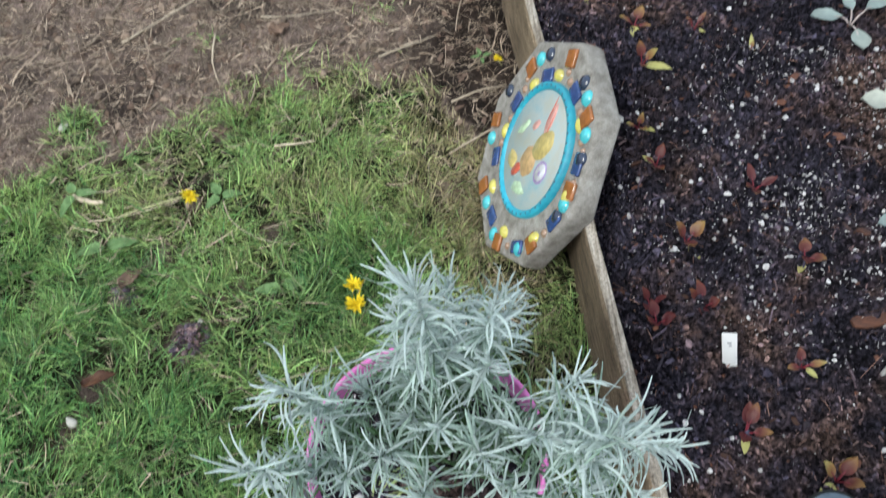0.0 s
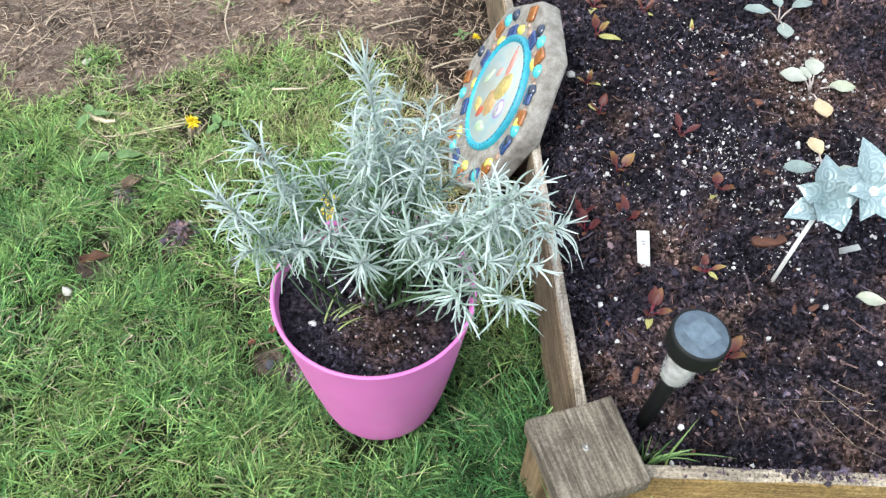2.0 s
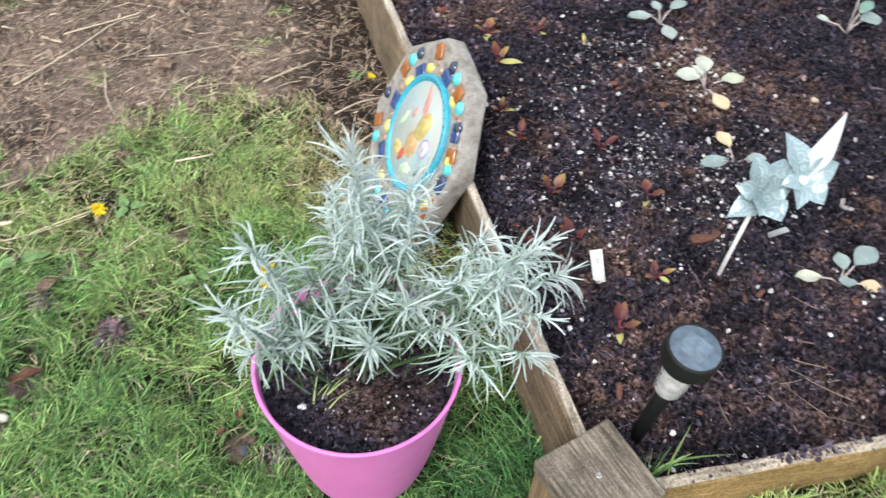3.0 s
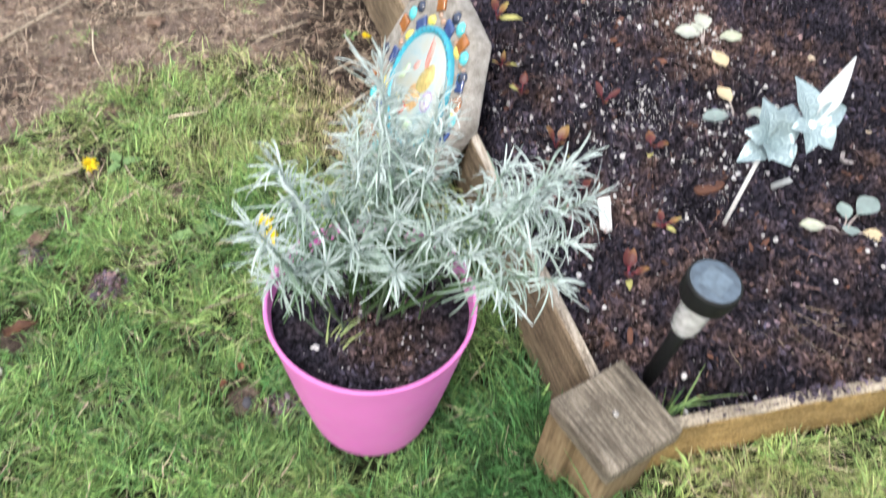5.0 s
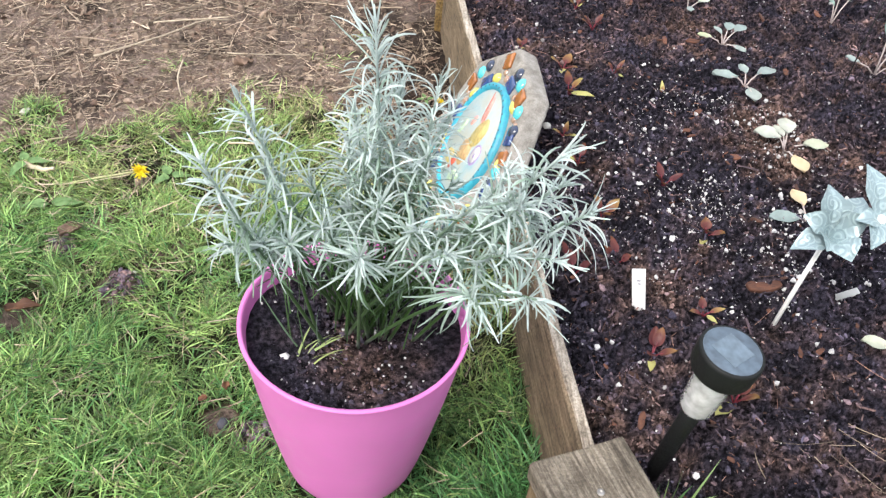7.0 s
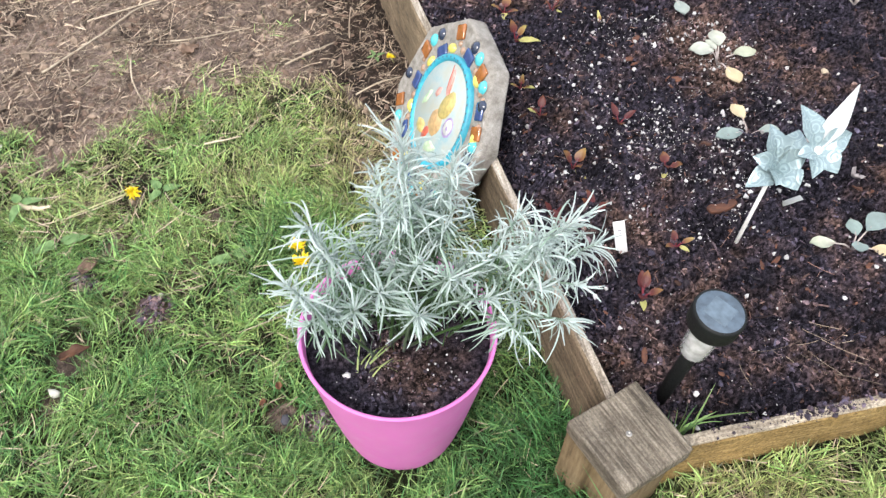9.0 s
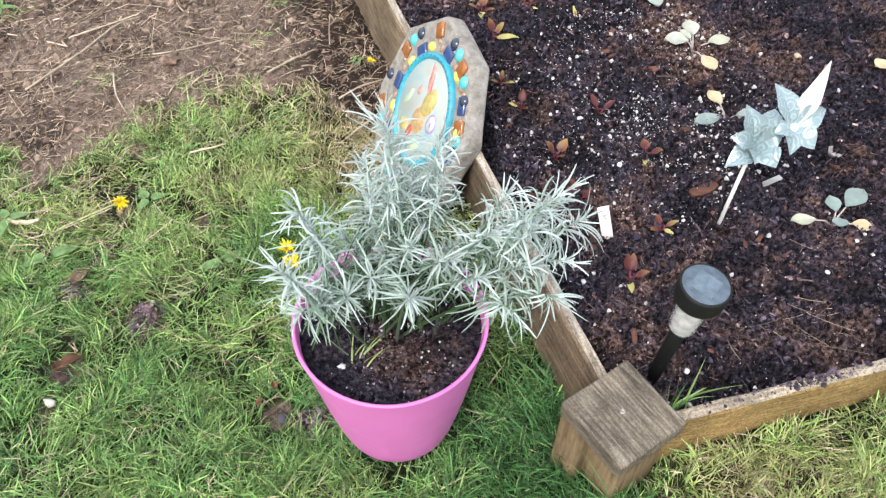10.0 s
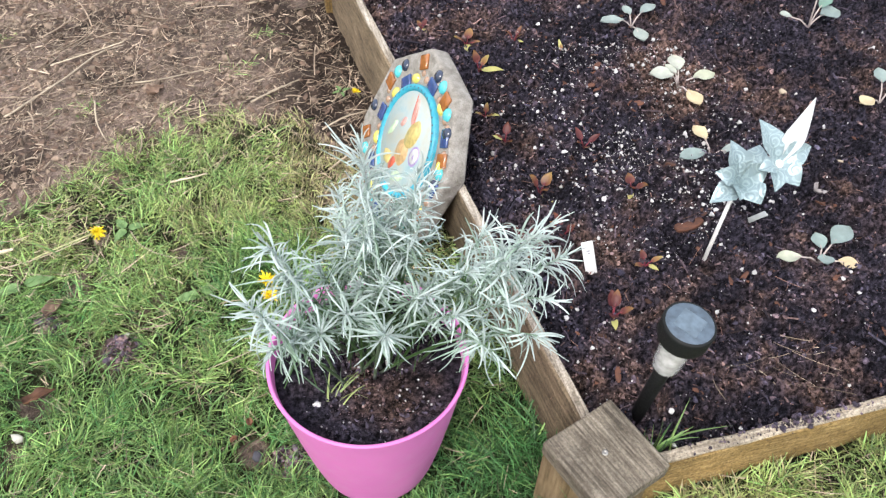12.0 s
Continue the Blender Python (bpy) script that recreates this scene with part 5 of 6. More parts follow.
def weed(x, y, count, size, label):
    w = thing("broadleaf_weed", pose(x, y, 0.0), label, "weed")
    for k in range(count):
        a = 6.28319 * k / count + random.uniform(-0.4, 0.4)
        lf = part("leaf", leaf_mesh(size * random.uniform(0.7, 1.2), size * 0.45, 0.5, 0.2, 0.6, 0.2, k + x), M_WEED, w)
        lf.matrix_local = pose(0.004 * math.cos(a), 0.004 * math.sin(a), 0.016, 0, -12, math.degrees(a))


yellow_flower(-0.930, 1.800, 0.026, 0.015, (0, -15, 0), "small yellow dandelion on the bare earth")
weed(-0.885, 1.790, 6, 0.050, "leafy weed rosette on the bare earth")
weed(-0.800, 1.825, 5, 0.040, "leafy weed rosette on the bare earth")
weed(-0.65, 0.90, 2, 0.060, "flat broadleaf weed in the lawn")
weed(-0.30, 0.79, 2, 0.055, "dark broadleaf weed in the lawn")
weed(-0.44, 1.01, 3, 0.045, "broadleaf weed beside the dandelion")
weed(-0.74, 1.03, 3, 0.045, "broadleaf weed at the bare edge")
weed(0.10, 1.36, 4, 0.021, "small weed beside the timber bed")


def dead_leaf(x, y, z, length, width, turn, label, material, tilt=(0, 0)):
    ob = part("dead_leaf", leaf_mesh(length, width, 0.5, 0.5, 0.65, 0.5, x * 10), material, None)
    ob.modifiers.new("thickness", "SOLIDIFY").thickness = 0.0008
    ob.matrix_world = pose(x, y, z, tilt[0], tilt[1], turn)
    return tagged(ob, label, "leaf")


dead_leaf(-0.60, 0.800, 0.026, 0.055, 0.030, 60, "curled brown dead leaf lying in the lawn", M_DEAD)
dead_leaf(-0.632, 0.604, 0.030, 0.058, 0.022, 30, "reddish brown dead leaf lying in the lawn", M_RUST)
dead_leaf(-0.235, 0.462, 0.020, 0.020, 0.012, 100, "small rust-brown dead leaf lying in the lawn", M_RUST)
dead_leaf(-0.262, 0.445, 0.018, 0.018, 0.011, 200, "small rust-brown dead leaf lying in the lawn", M_RUST)
rubble(-0.232, 0.408, (0.026, 0.020, 0.012), "dark grey stone lying in the grass", 21, M_SLATE, 0.7)


def soil_heap(x, y, radius, high, label, seed):
    """Spilt dark soil: a low heap of crumbs."""
    r = np.random.default_rng(seed)
    n = 260
    d, a = radius * np.sqrt(r.random(n)), r.uniform(0, 6.28, n)
    px, py = x + d * np.cos(a), y + d * np.sin(a)
    p = np.stack([px, py, ground_z(px, py) + high * (1 - (d / radius) ** 2)], -1)
    z = np.minimum(0.004 + 0.003 * r.pareto(2.0, (n, 1)), 0.016) * r.uniform(0.6, 1.4, (n, 3))
    scatter("soil_heap", p, z, M_CRUMB, label, "soil", tone=r.uniform(0.2, 0.9, n))


soil_heap(-0.176, 0.380, 0.038, 0.022, "dark soil spilt on the grass beside the pot", 31)
soil_heap(-0.460, 0.692, 0.040, 0.026, "dark worm-cast soil heap in the lawn", 32)
soil_heap(-0.60, 0.805, 0.028, 0.012, "dark bare soil patch in the lawn", 33)
dead_leaf(-0.38, 1.47, 0.010, 0.055, 0.035, 40, "tan dead leaf lying on the bare earth", M_DEAD)


M_FLAKE = mat("grey papery leaf", [(0.3, (0.20, 0.18, 0.18)), (0.7, (0.34, 0.31, 0.31))], 60, 0.85, 0.3, 0.001)


def chip(x, y, length, width, turn, label, material=None):
    b = slab(length, width, width * 0.35, width * 0.12, 5, 0.0025, x * 9)
    for v in b.verts:
        v.co.y *= 1 - 0.8 * (abs(v.co.x) / (length * 0.5)) ** 3 * 0.7
    ob = part("bark_chip", b, material or M_BARK, None, label)
    ob.matrix_world = pose(x, y, float(soil_z(np.float64(x), np.float64(y))) - 0.001, 4, -3, turn)
    return tagged(ob, label, "bark chip", "bark chips on the soil")


chip(0.648, 0.578, 0.062, 0.026, 8, "reddish bark chip on the soil")
chip(0.690, 0.930, 0.036, 0.014, -10, "reddish bark chip on the soil")
chip(0.685, 0.430, 0.045, 0.009, 35, "thin bark splinter on the soil")
chip(0.960, 0.560, 0.060, 0.010, -35, "thin bark splinter on the soil")
chip(0.545, 0.800, 0.045, 0.010, 10, "thin bark splinter on the soil")
chip(1.053, 0.647, 0.070, 0.006, -38, "long thin dry splinter on the soil", M_TWIG)
chip(0.385, 0.300, 0.030, 0.010, 70, "reddish bark chip on the soil")
dead_leaf(0.935, 0.600, 0.205, 0.042, 0.026, 5, "grey papery leaf flake on the soil", M_FLAKE)


# ---- loose stuff: soil crumbs, perlite, chips ----
def bed_crumbs():
    def spots(n):
        y = RNG.uniform(0.143, 1.84, n * 2)
        u = RNG.random(n * 2) ** 1.3
        x = side_x(y) + 0.026 + u * 1.45
        keep = y < back_y(x) - 0.004
        return x[keep][:n], y[keep][:n]

    n = 37000
    x, y = spots(n)
    s = np.minimum(0.0019 * RNG.pareto(2.6, (n, 1)) + 0.0018, 0.0095) * RNG.uniform(0.35, 1.7, (n, 3))
    p = np.stack([x, y, soil_z(x, y) + s.min(1) * 0.15], -1)
    scatter("soil_crumbs", p, s, M_CRUMB, "dark crumbs and clods of potting soil", "soil", tone=np.clip(soil_tone(x, y) + RNG.normal(0, 0.2, n), 0, 1))
    n = 3200
    x, y = spots(n)
    patch = 5200
    r, a = 0.31 * RNG.random(patch) ** 0.62, RNG.uniform(0, 6.28, patch)
    x = np.concatenate([x, 0.63 + 1.05 * r * np.cos(a)])
    y = np.concatenate([y, 0.84 + 1.1 * r * np.sin(a)])
    s = np.minimum(0.0012 * RNG.pareto(1.9, (len(x), 1)) + 0.0017, 0.0095) * RNG.uniform(0.75, 1.25, (len(x), 3))
    keep = (x > side_x(y) + 0.03) & (RNG.random(len(x)) < 0.15 + 1.6 * np.clip(fbm(x, y, 10, 3) - 0.28, 0, 1))
    p = np.stack([x, y, soil_z(x, y) + s.min(1) * 0.3], -1)
    scatter("perlite", p[keep], s[keep], M_PERLITE, "white perlite grains strewn over the soil", "perlite")
    n = 1500
    x, y = spots(n)
    s = np.minimum(0.005 + 0.004 * RNG.pareto(2.0, (n, 1)), 0.034) * np.array([[1.0, 0.42, 0.22]]) * RNG.uniform(0.6, 1.3, (n, 3))
    scatter("bark_bits", np.stack([x, y, soil_z(x, y) + 0.001], -1), s, M_BARK, "small reddish bark bits in the soil", "bark", flat=True)
    n = 6500
    x, y = spots(n)
    a = RNG.uniform(0, 6.28, n)
    v, f, k = strands(np.stack([x, y, soil_z(x, y) + 0.001], -1), unit(np.stack([np.cos(a), np.sin(a), RNG.normal(0.10, 0.25, n)], -1)), np.minimum(0.006 + 0.005 * RNG.pareto(2.2, n), 0.03), RNG.uniform(0.0012, 0.0042, n), RNG.normal(0, 0.3, (n, 3)) * [1, 1, 0.4], 2, 0, "stalk")
    tagged(new("wood_shreds", mesh_np("wood_shreds", v, f, M_CRUMB, np.repeat(np.clip(soil_tone(x, y) + RNG.normal(0.15, 0.3, n), 0, 1), k), False)), "dark fibrous shreds of composted bark", "soil", kind="stuff")
    n = 1500
    x, y = spots(n)
    a = RNG.uniform(0, 6.28, n)
    v, f, k = strands(np.stack([x, y, soil_z(x, y) + 0.003], -1), unit(np.stack([np.cos(a), np.sin(a), RNG.normal(0.05, 0.1, n)], -1)), np.minimum(0.006 + 0.006 * RNG.pareto(2.0, n), 0.045), RNG.uniform(0.0005, 0.0012, n), RNG.normal(0, 0.25, (n, 3)) * [1, 1, 0.1], 4, 0, "stalk")
    tagged(new("soil_straws", mesh_np("soil_straws", v, f, M_NEEDLE)), "fine straws and rootlets lying on the soil", "straw", kind="stuff")
    # a tangle of straws near the solar light, and soil spilt on the worn edge of the front board
    n = 16
    x, y, a = RNG.normal(0.645, 0.045, n), RNG.normal(0.262, 0.035, n), RNG.normal(-0.3, 0.6, n)
    v, f, k = strands(np.stack([x, y, soil_z(x, y) + 0.006], -1), unit(np.stack([np.cos(a), np.sin(a), RNG.normal(0.03, 0.06, n)], -1)), RNG.uniform(0.03, 0.09, n), RNG.uniform(0.0006, 0.0012, n), RNG.normal(0, 0.22, (n, 3)) * [1, 1, 0.1], 5, 0, "stalk")
    tagged(new("straw_tangle", mesh_np("straw_tangle", v, f, M_STRAW)), "loose tangle of pale straws on the soil", "straw", kind="stuff")
    n = 520
    x = np.concatenate([RNG.uniform(0.42, 1.2, n // 2), RNG.normal(0.62, 0.03, n - n // 2)])
    y = RNG.normal(0.131, 0.006, n)
    s = np.minimum(0.0016 + 0.0016 * RNG.pareto(1.8, (n, 1)), 0.008) * RNG.uniform(0.6, 1.3, (n, 3))
    scatter("spilt_soil", np.stack([x, y, np.full(n, BOARD_TOP + 0.004)], -1), s, M_CRUMB, "soil crumbs spilt on the board edge", "soil", tone=RNG.uniform(0, 0.5, n))


bed_crumbs()


def soil_tuft():
    n = 26
    x, y = RNG.normal(0.400, 0.018, n), RNG.normal(0.158, 0.009, n)
    a = RNG.normal(0.9, 0.7, n)
    v, f, k = strands(np.stack([x, y, soil_z(x, y) - 0.002], -1), unit(np.stack([np.cos(a) * 0.5, np.sin(a) * 0.5 - 0.2, np.full(n, 1.0)], -1)), RNG.uniform(0.03, 0.085, n), RNG.uniform(0.003, 0.005, n), RNG.normal(0, 0.2, (n, 3)) + [[0.1, 0, -0.15]], 5, 0.15)
    tagged(new("grass_tuft", mesh_np("grass_tuft", v, f, M_GRASS, np.repeat(RNG.uniform(0.5, 1.0, n), k))), "tuft of green grass blades at the bed corner", "grass")
    n = 8
    x, y, a = RNG.normal(-0.078, 0.006, n), RNG.normal(0.318, 0.008, n), RNG.normal(0.55, 0.35, n)
    v, f, k = strands(np.stack([x, y, np.full(n, POT_H - 0.036)], -1), unit(np.stack([np.cos(a), np.sin(a), np.full(n, 0.55)], -1)), RNG.uniform(0.04, 0.075, n), RNG.uniform(0.0022, 0.0036, n), RNG.normal(0, 0.15, (n, 3)) + [[0.1, 0, -0.50]], 5, 0.15)
    base = Vector((-0.078, 0.318, POT_H - 0.036))
    tuft = thing("withered_tuft", Matrix.Translation(base), "withered yellow-green grass blades lying on the compost", "grass")
    quad = f.reshape(2, n, -1, 4)
    for i in range(n):
        ob = new("blade", mesh_np("blade", v[i * k:(i + 1) * k] - np.array(base), quad[:, i].reshape(-1, 4) - i * k, M_GRASS, np.full(k, RNG.uniform(0.25, 0.5))))
        hang(ob, tuft)


soil_tuft()


# ---- bare earth litter ----
def earth_litter():
    def spots(n, where):
        x, y = RNG.uniform(-1.35, 0.28, n * 6), RNG.uniform(0.95, 2.6, n * 6)
        keep = where(x, y)
        return x[keep][:n], y[keep][:n]

    bare = lambda x, y: (lawn_at(x, y) < RNG.random(len(x)) * 0.9) & (x < side_x(y) - 0.01) & (y < np.interp(x, *zip(*EDGE)) - 0.05) & (RNG.random(len(x)) < 0.3 + 3.5 * np.clip(side_x(y) - x - 0.10, 0, 0.3))
    x, y = spots(15000, bare)
    n = len(x)
    a = RNG.normal(0.35, 1.3, n)
    v, f, k = strands(np.stack([x, y, ground_z(x, y) + 0.002], -1), unit(np.stack([np.cos(a), np.sin(a), RNG.normal(0.05, 0.12, n)], -1)), np.minimum(0.010 + 0.018 * RNG.pareto(2.0, n), 0.12), np.minimum(0.0007 + 0.0007 * RNG.pareto(1.9, n), 0.0042), RNG.normal(0, 0.30, (n, 3)) * [1, 1, 0.15], 4, 0, "stalk")
    tagged(new("straw_litter", mesh_np("straw_litter", v, f, M_STRAW)), "dry straw and dead grass strewn over bare earth", "straw", kind="stuff")
    x, y = spots(7000, bare)
    n = len(x)
    s = np.minimum(0.0030 * RNG.pareto(2.0, (n, 1)) + 0.0024, 0.026) * RNG.uniform(0.6, 1.4, (n, 3))
    scatter("earth_crumbs", np.stack([x, y, ground_z(x, y) + s.min(1) * 0.1], -1), s, M_EARTH, "dry brown earth crumbs", "soil")
    x, y = spots(1900, bare)
    n = len(x)
    s = RNG.uniform(0.010, 0.030, (n, 1)) * np.array([[1.0, 0.5, 0.15]]) * RNG.uniform(0.6, 1.3, (n, 3))
    scatter("leaf_bits", np.stack([x, y, ground_z(x, y) + 0.002], -1), s, M_DEAD, "crumbled dead leaf bits on the earth", "leaf litter", flat=True)
    # needle mulch behind and beside the far end of the bed
    n = 9000
    x, y = RNG.uniform(-0.3, 2.6, n), RNG.uniform(1.62, 3.1, n)
    keep = y > np.where(x < 0.2, 1.88 - 0.2 * x, back_y(x) + 0.03)
    x, y = x[keep], y[keep]
    n = len(x)
    a = RNG.uniform(0, 6.28, n)
    v, f, k = strands(np.stack([x, y, ground_z(x, y) + RNG.uniform(0.0, 0.014, n)], -1), unit(np.stack([np.cos(a), np.sin(a), RNG.normal(0.0, 0.1, n)], -1)), RNG.uniform(0.03, 0.13, n), RNG.uniform(0.0010, 0.0024, n), RNG.normal(0, 0.16, (n, 3)) * [1, 1, 0.1], 3, 0, "stalk")
    tagged(new("needle_litter", mesh_np("needle_litter", v, f, M_NEEDLE)), "reddish brown fallen needles covering the ground", "mulch", kind="stuff")
    # a fringe of dead grass against the side board
    n = 500
    y = RNG.uniform(0.95, 1.72, n)
    x = side_x(y) - np.abs(RNG.normal(0.05, 0.04, n)) - 0.008
    a = RNG.uniform(0, 6.28, n)
    v, f, k = strands(np.stack([x, y, ground_z(x, y)], -1), unit(np.stack([np.cos(a) - 0.3, np.sin(a), RNG.uniform(0.1, 1.2, n)], -1)), RNG.uniform(0.02, 0.07, n), RNG.uniform(0.0010, 0.0020, n), np.array([[0, 0, -0.4]]) + RNG.normal(0, 0.2, (n, 3)), 4, 0, "blade")
    tagged(new("dead_grass", mesh_np("dead_grass", v, f, M_STRAW)), "dead grass against the timber board", "grass", kind="stuff")


earth_litter()


def grass_sprig(x, y, count, seed):
    r = np.random.default_rng(seed)
    px, py, a = r.normal(x, 0.022, count), r.normal(y, 0.016, count), r.uniform(0, 6.28, count)
    v, f, k = strands(np.stack([px, py, ground_z(px, py)], -1), unit(np.stack([np.cos(a), np.sin(a), r.uniform(0.4, 1.2, count)], -1)), r.uniform(0.015, 0.045, count), r.uniform(0.0015, 0.003, count), r.normal(0, 0.2, (count, 3)) + [[0, 0, -0.3]], 4)
    tagged(new("grass_sprig", mesh_np("grass_sprig", v, f, M_GRASS, np.repeat(r.uniform(0.3, 0.8, count), k))), "thin green grass sprig in the bare earth", "grass", "grass sprigs in the bare earth")


for i, (x, y, count) in enumerate(((-0.059, 1.676, 26), (-0.136, 1.547, 30), (-0.310, 1.393, 30), (-0.552, 1.478, 36), (-0.751, 1.803, 30), (-0.197, 2.30, 24), (-0.172, 1.361, 26))):
    grass_sprig(x, y, count, 60 + i)


def long_straw(points, radius, label):
    radius = radius * 0.75
    pts = [Vector((x, y, float(ground_z(np.float64(x), np.float64(y))) + z)) for x, y, z in points]
    fine = []
    for i in range(len(pts) - 1):
        p0, p1, p2, p3 = pts[max(i - 1, 0)], pts[i], pts[i + 1], pts[min(i + 2, len(pts) - 1)]
        for k in range(6):
            t = k / 6
            fine.append(0.5 * (2 * p1 + (p2 - p0) * t + (2 * p0 - 5 * p1 + 4 * p2 - p3) * t * t + (3 * p1 - 3 * p2 + p3 - p0) * t ** 3) + Vector(noise.noise_vector(p1 * 9 + Vector((k, i, 0)))) * radius * 0.5)
    pts = fine + [pts[-1]]
    ob = part("twig", tube(pts, [radius * (1 - 0.5 * i / (len(pts) - 1)) for i in range(len(pts))], 7), M_TWIG, None, label)
    return tagged(ob, label, "twig", "dry twigs on the ground")


long_straw([(-0.722, 1.470, 0.010), (-0.585, 1.599, 0.013), (-0.500, 1.672, 0.012), (-0.435, 1.721, 0.012)], 0.0042, "long pale dry straw on the bare earth")
long_straw([(-0.621, 1.656, 0.008), (-0.53, 1.690, 0.010), (-0.434, 1.728, 0.014)], 0.0036, "long pale dry straw on the bare earth")
long_straw([(-0.510, 1.488, 0.010), (-0.505, 1.400, 0.016), (-0.487, 1.338, 0.010)], 0.0036, "pale bent stalk at the lawn edge")
long_straw([(-0.128, 1.381, 0.010), (-0.06, 1.405, 0.016), (0.005, 1.439, 0.012)], 0.0042, "thick pale stalk on the bare earth")
long_straw([(0.029, 1.233, 0.012), (0.09, 1.25, 0.022), (0.150, 1.266, 0.030)], 0.0036, "pale dry twig beside the bed")
long_straw([(0.02, 1.10, 0.016), (0.12, 1.15, 0.03), (0.17, 1.17, 0.04)], 0.0034, "pale dry twig beside the leaning stone")
long_straw([(-0.745, 1.030, 0.022), (-0.700, 1.012, 0.024), (-0.672, 1.000, 0.022)], 0.0085, "thick tan stalk piece lying on the thin lawn")
long_straw([(-0.42, 1.55, 0.008), (-0.33, 1.53, 0.012), (-0.20, 1.56, 0.008)], 0.0034, "brown dry twig on the bare earth")
long_straw([(-0.34, 1.125, 0.030), (-0.255, 1.135, 0.030)], 0.0036, "short pale twig on the lawn")
long_straw([(-0.43, 0.99, 0.030), (-0.405, 0.935, 0.036), (-0.35, 0.895, 0.036), (-0.27, 0.885, 0.026)], 0.0014, "curved pale grass stem on the lawn")
long_straw([(-0.30, 0.60, 0.030), (-0.22, 0.615, 0.034), (-0.15, 0.64, 0.030)], 0.0013, "thin dry stem on the lawn")
long_straw([(-0.70, 0.965, 0.020), (-0.62, 0.98, 0.020), (-0.52, 1.00, 0.024)], 0.0022, "pale fallen flower stem on the lawn")


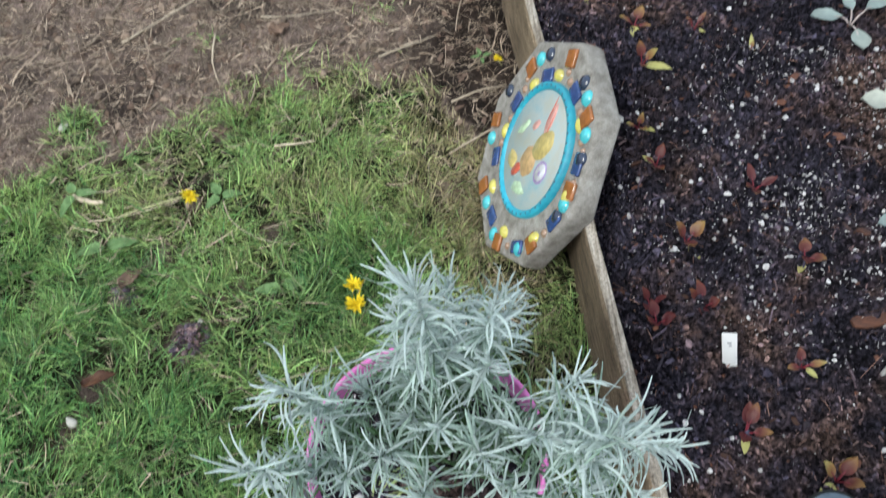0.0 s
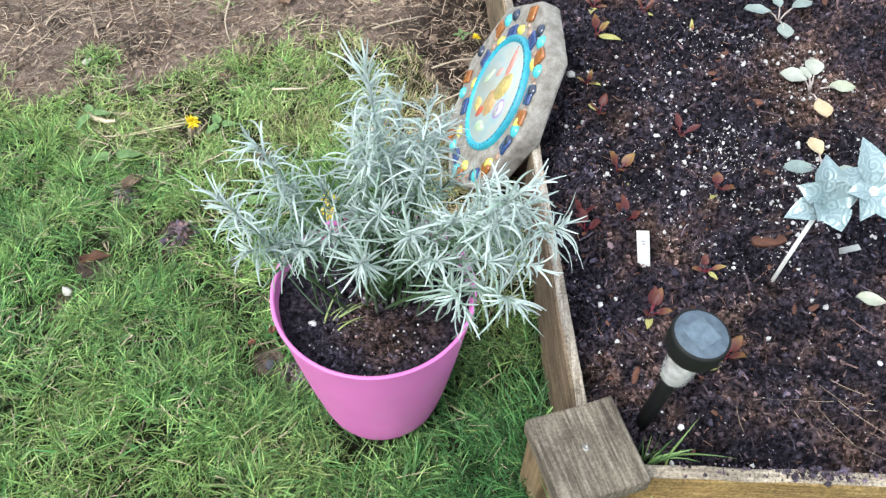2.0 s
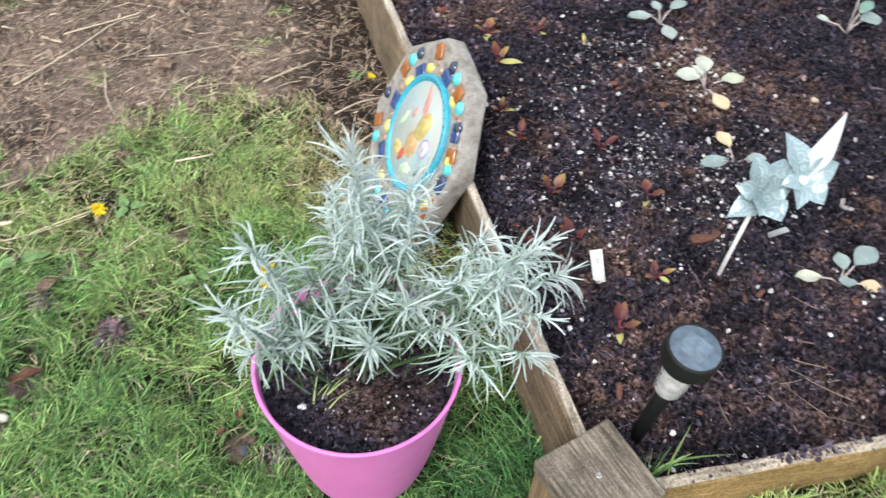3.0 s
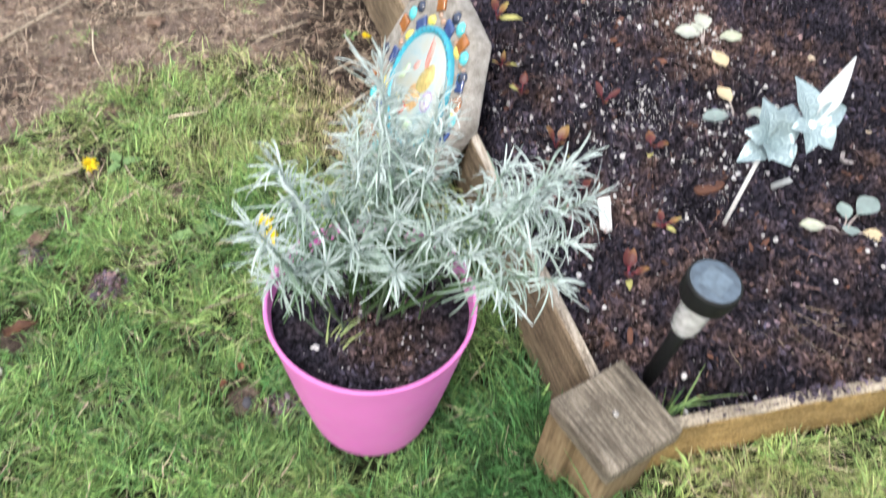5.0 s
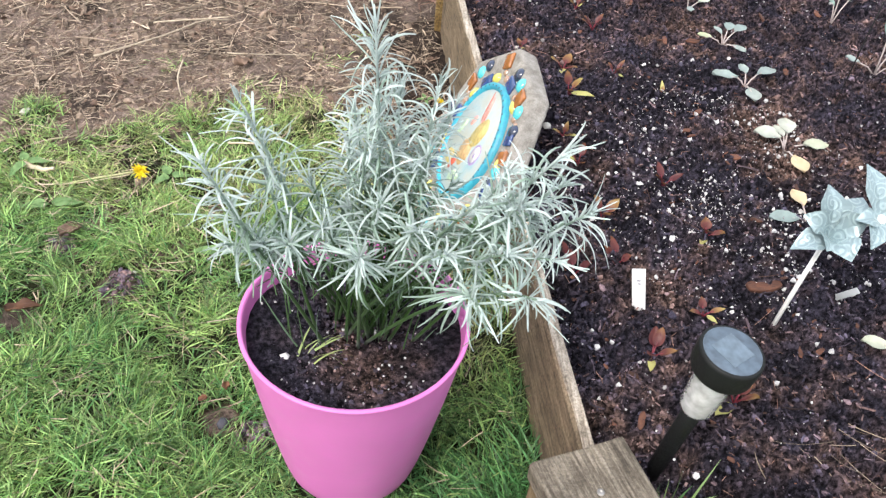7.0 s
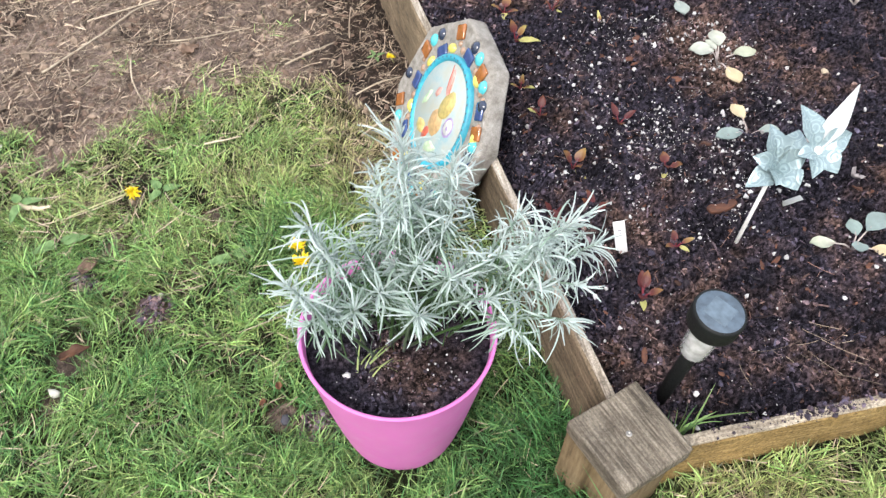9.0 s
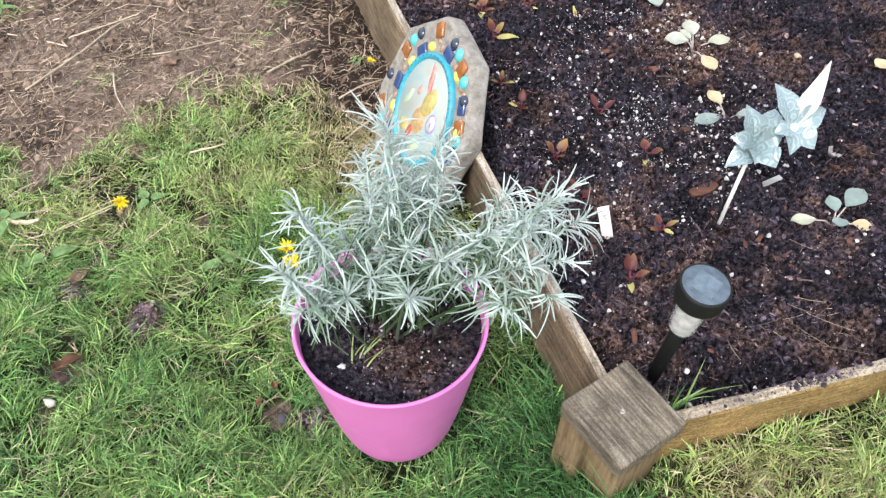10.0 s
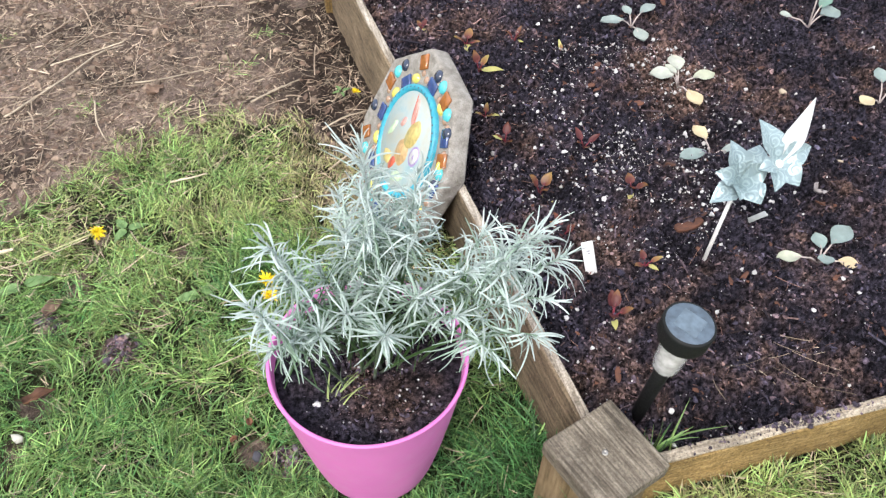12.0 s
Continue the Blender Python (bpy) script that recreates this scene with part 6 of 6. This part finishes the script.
# ---- the lawn ----
def lawn():
    n = 470000
    x, y = RNG.uniform(-1.25, 1.35, n), RNG.uniform(-0.15, 1.55, n)
    keep = (RNG.random(n) < lawn_at(x, y)) & ((x < side_x(y) - 0.004) | (y < 0.108)) & (np.hypot(x - POT[0], y - POT[1]) > POT_BASE - 0.004)
    keep &= ~((np.abs(x - 0.305) < 0.055) & (np.abs(y - 0.140) < 0.055))
    keep &= RNG.random(n) < 0.25 + 1.5 * (fbm(x, y, 16, 3) - 0.3)
    x, y = x[keep], y[keep]
    n = len(x)
    clump = fbm(x + 9, y + 4, 22, 2)
    a = fbm(x, y, 11, 2) * 12.6 + RNG.normal(0, 1.3, n)
    lean = 0.35 + 0.75 * fbm(x + 2, y, 7, 2) + RNG.normal(0, 0.25, n)
    dry = np.clip(dry_at(x, y) + RNG.normal(0, 0.16, n), 0, 1)
    head = unit(np.stack([np.cos(a) * lean, np.sin(a) * lean, np.full(n, 0.8)], -1))
    length = (0.021 + 0.044 * clump) * RNG.uniform(0.5, 1.5, n) * (1 - 0.35 * dry) * np.where(y > 1.05, 0.8, 1.0)
    near_board = np.clip(1 - np.abs(x - side_x(y)) / 0.09, 0, 1) * (y < 0.8)
    length = length * (1 + 0.25 * near_board + 0.5 * near_board * (y < 0.36))
    width = RNG.uniform(0.0012, 0.0034, n)
    bend = np.stack([np.cos(a) * 0.35, np.sin(a) * 0.35, np.full(n, -0.38)], -1) * RNG.uniform(0.0, 1.0, (n, 1)) + RNG.normal(0, 0.10, (n, 3))
    v, f, k = strands(np.stack([x, y, ground_z(x, y) - 0.002], -1), head, length, width, bend, 3)
    # dark green between pot and board: lush blades plus their shade, put into colour
    lush_shade = np.clip(1.3 - np.abs(x - 0.20) / 0.14, 0, 1) * np.clip((0.50 - y) / 0.2, 0, 1)
    tone = np.clip(1.0 - dry * 1.05 - 0.10 + 0.22 * lush_shade + RNG.normal(0, 0.10, n), 0, 1)
    ob = new("lawn_grass", mesh_np("lawn_grass", v, f, M_GRASS, np.repeat(tone, k)))
    tagged(ob, "short patchy green lawn grass with yellowed tufts", "grass", kind="stuff")
    # the rest of the lawn, thinning out with distance
    n = 90000
    d, a = 0.9 + 2.6 * RNG.random(n) ** 1.4, RNG.uniform(0, 6.28, n)
    x, y = 0.05 + d * np.cos(a) * 1.1, 0.65 + d * np.sin(a)
    keep = ~((np.abs(x - 0.05) < 1.28) & (np.abs(y - 0.70) < 0.84)) & (RNG.random(n) < lawn_at(x, y)) & ((x < 0.1) | (y < 0.10) | (x > 2.3)) & (y < 1.5)
    x, y, a = x[keep], y[keep], a[keep] * 7.0
    n = len(x)
    v, f, k = strands(np.stack([x, y, ground_z(x, y) - 0.002], -1), unit(np.stack([np.cos(a), np.sin(a), np.full(n, 0.9)], -1)), RNG.uniform(0.03, 0.07, n), RNG.uniform(0.003, 0.006, n), RNG.normal(0, 0.12, (n, 3)) + [[0, 0, -0.3]], 2)
    tagged(new("outer_grass", mesh_np("outer_grass", v, f, M_GRASS, np.repeat(np.clip(0.75 - 0.5 * dry_at(x, y) + RNG.normal(0, 0.12, n), 0, 1), k))), "longer green grass of the surrounding lawn", "grass", kind="stuff")
    # dead blades lying through the turf
    n = 15000
    x, y = RNG.uniform(-1.2, 1.3, n), RNG.uniform(-0.1, 1.4, n)
    thin = np.exp(-(((x + 0.56) / 0.20) ** 2 + ((y - 0.90) / 0.16) ** 2)) + 0.8 * (x > 0.32) * (y < 0.11)
    keep = (RNG.random(n) < np.maximum(lawn_at(x, y) * (0.30 + dry_at(x, y)), thin)) & ((x < side_x(y) - 0.02) | (y < 0.10)) & (np.hypot(x - POT[0], y - POT[1]) > POT_R)
    x, y = x[keep], y[keep]
    n = len(x)
    a = RNG.uniform(0, 6.28, n)
    v, f, k = strands(np.stack([x, y, ground_z(x, y) + RNG.uniform(0.004, 0.022, n)], -1), unit(np.stack([np.cos(a), np.sin(a), RNG.normal(0.05, 0.15, n)], -1)), RNG.uniform(0.02, 0.07, n), RNG.uniform(0.0010, 0.0020, n), RNG.normal(0, 0.15, (n, 3)), 3)
    tagged(new("dead_blades", mesh_np("dead_blades", v, f, M_STRAW)), "straw-coloured dead blades lying in the lawn", "grass", kind="stuff")


lawn()
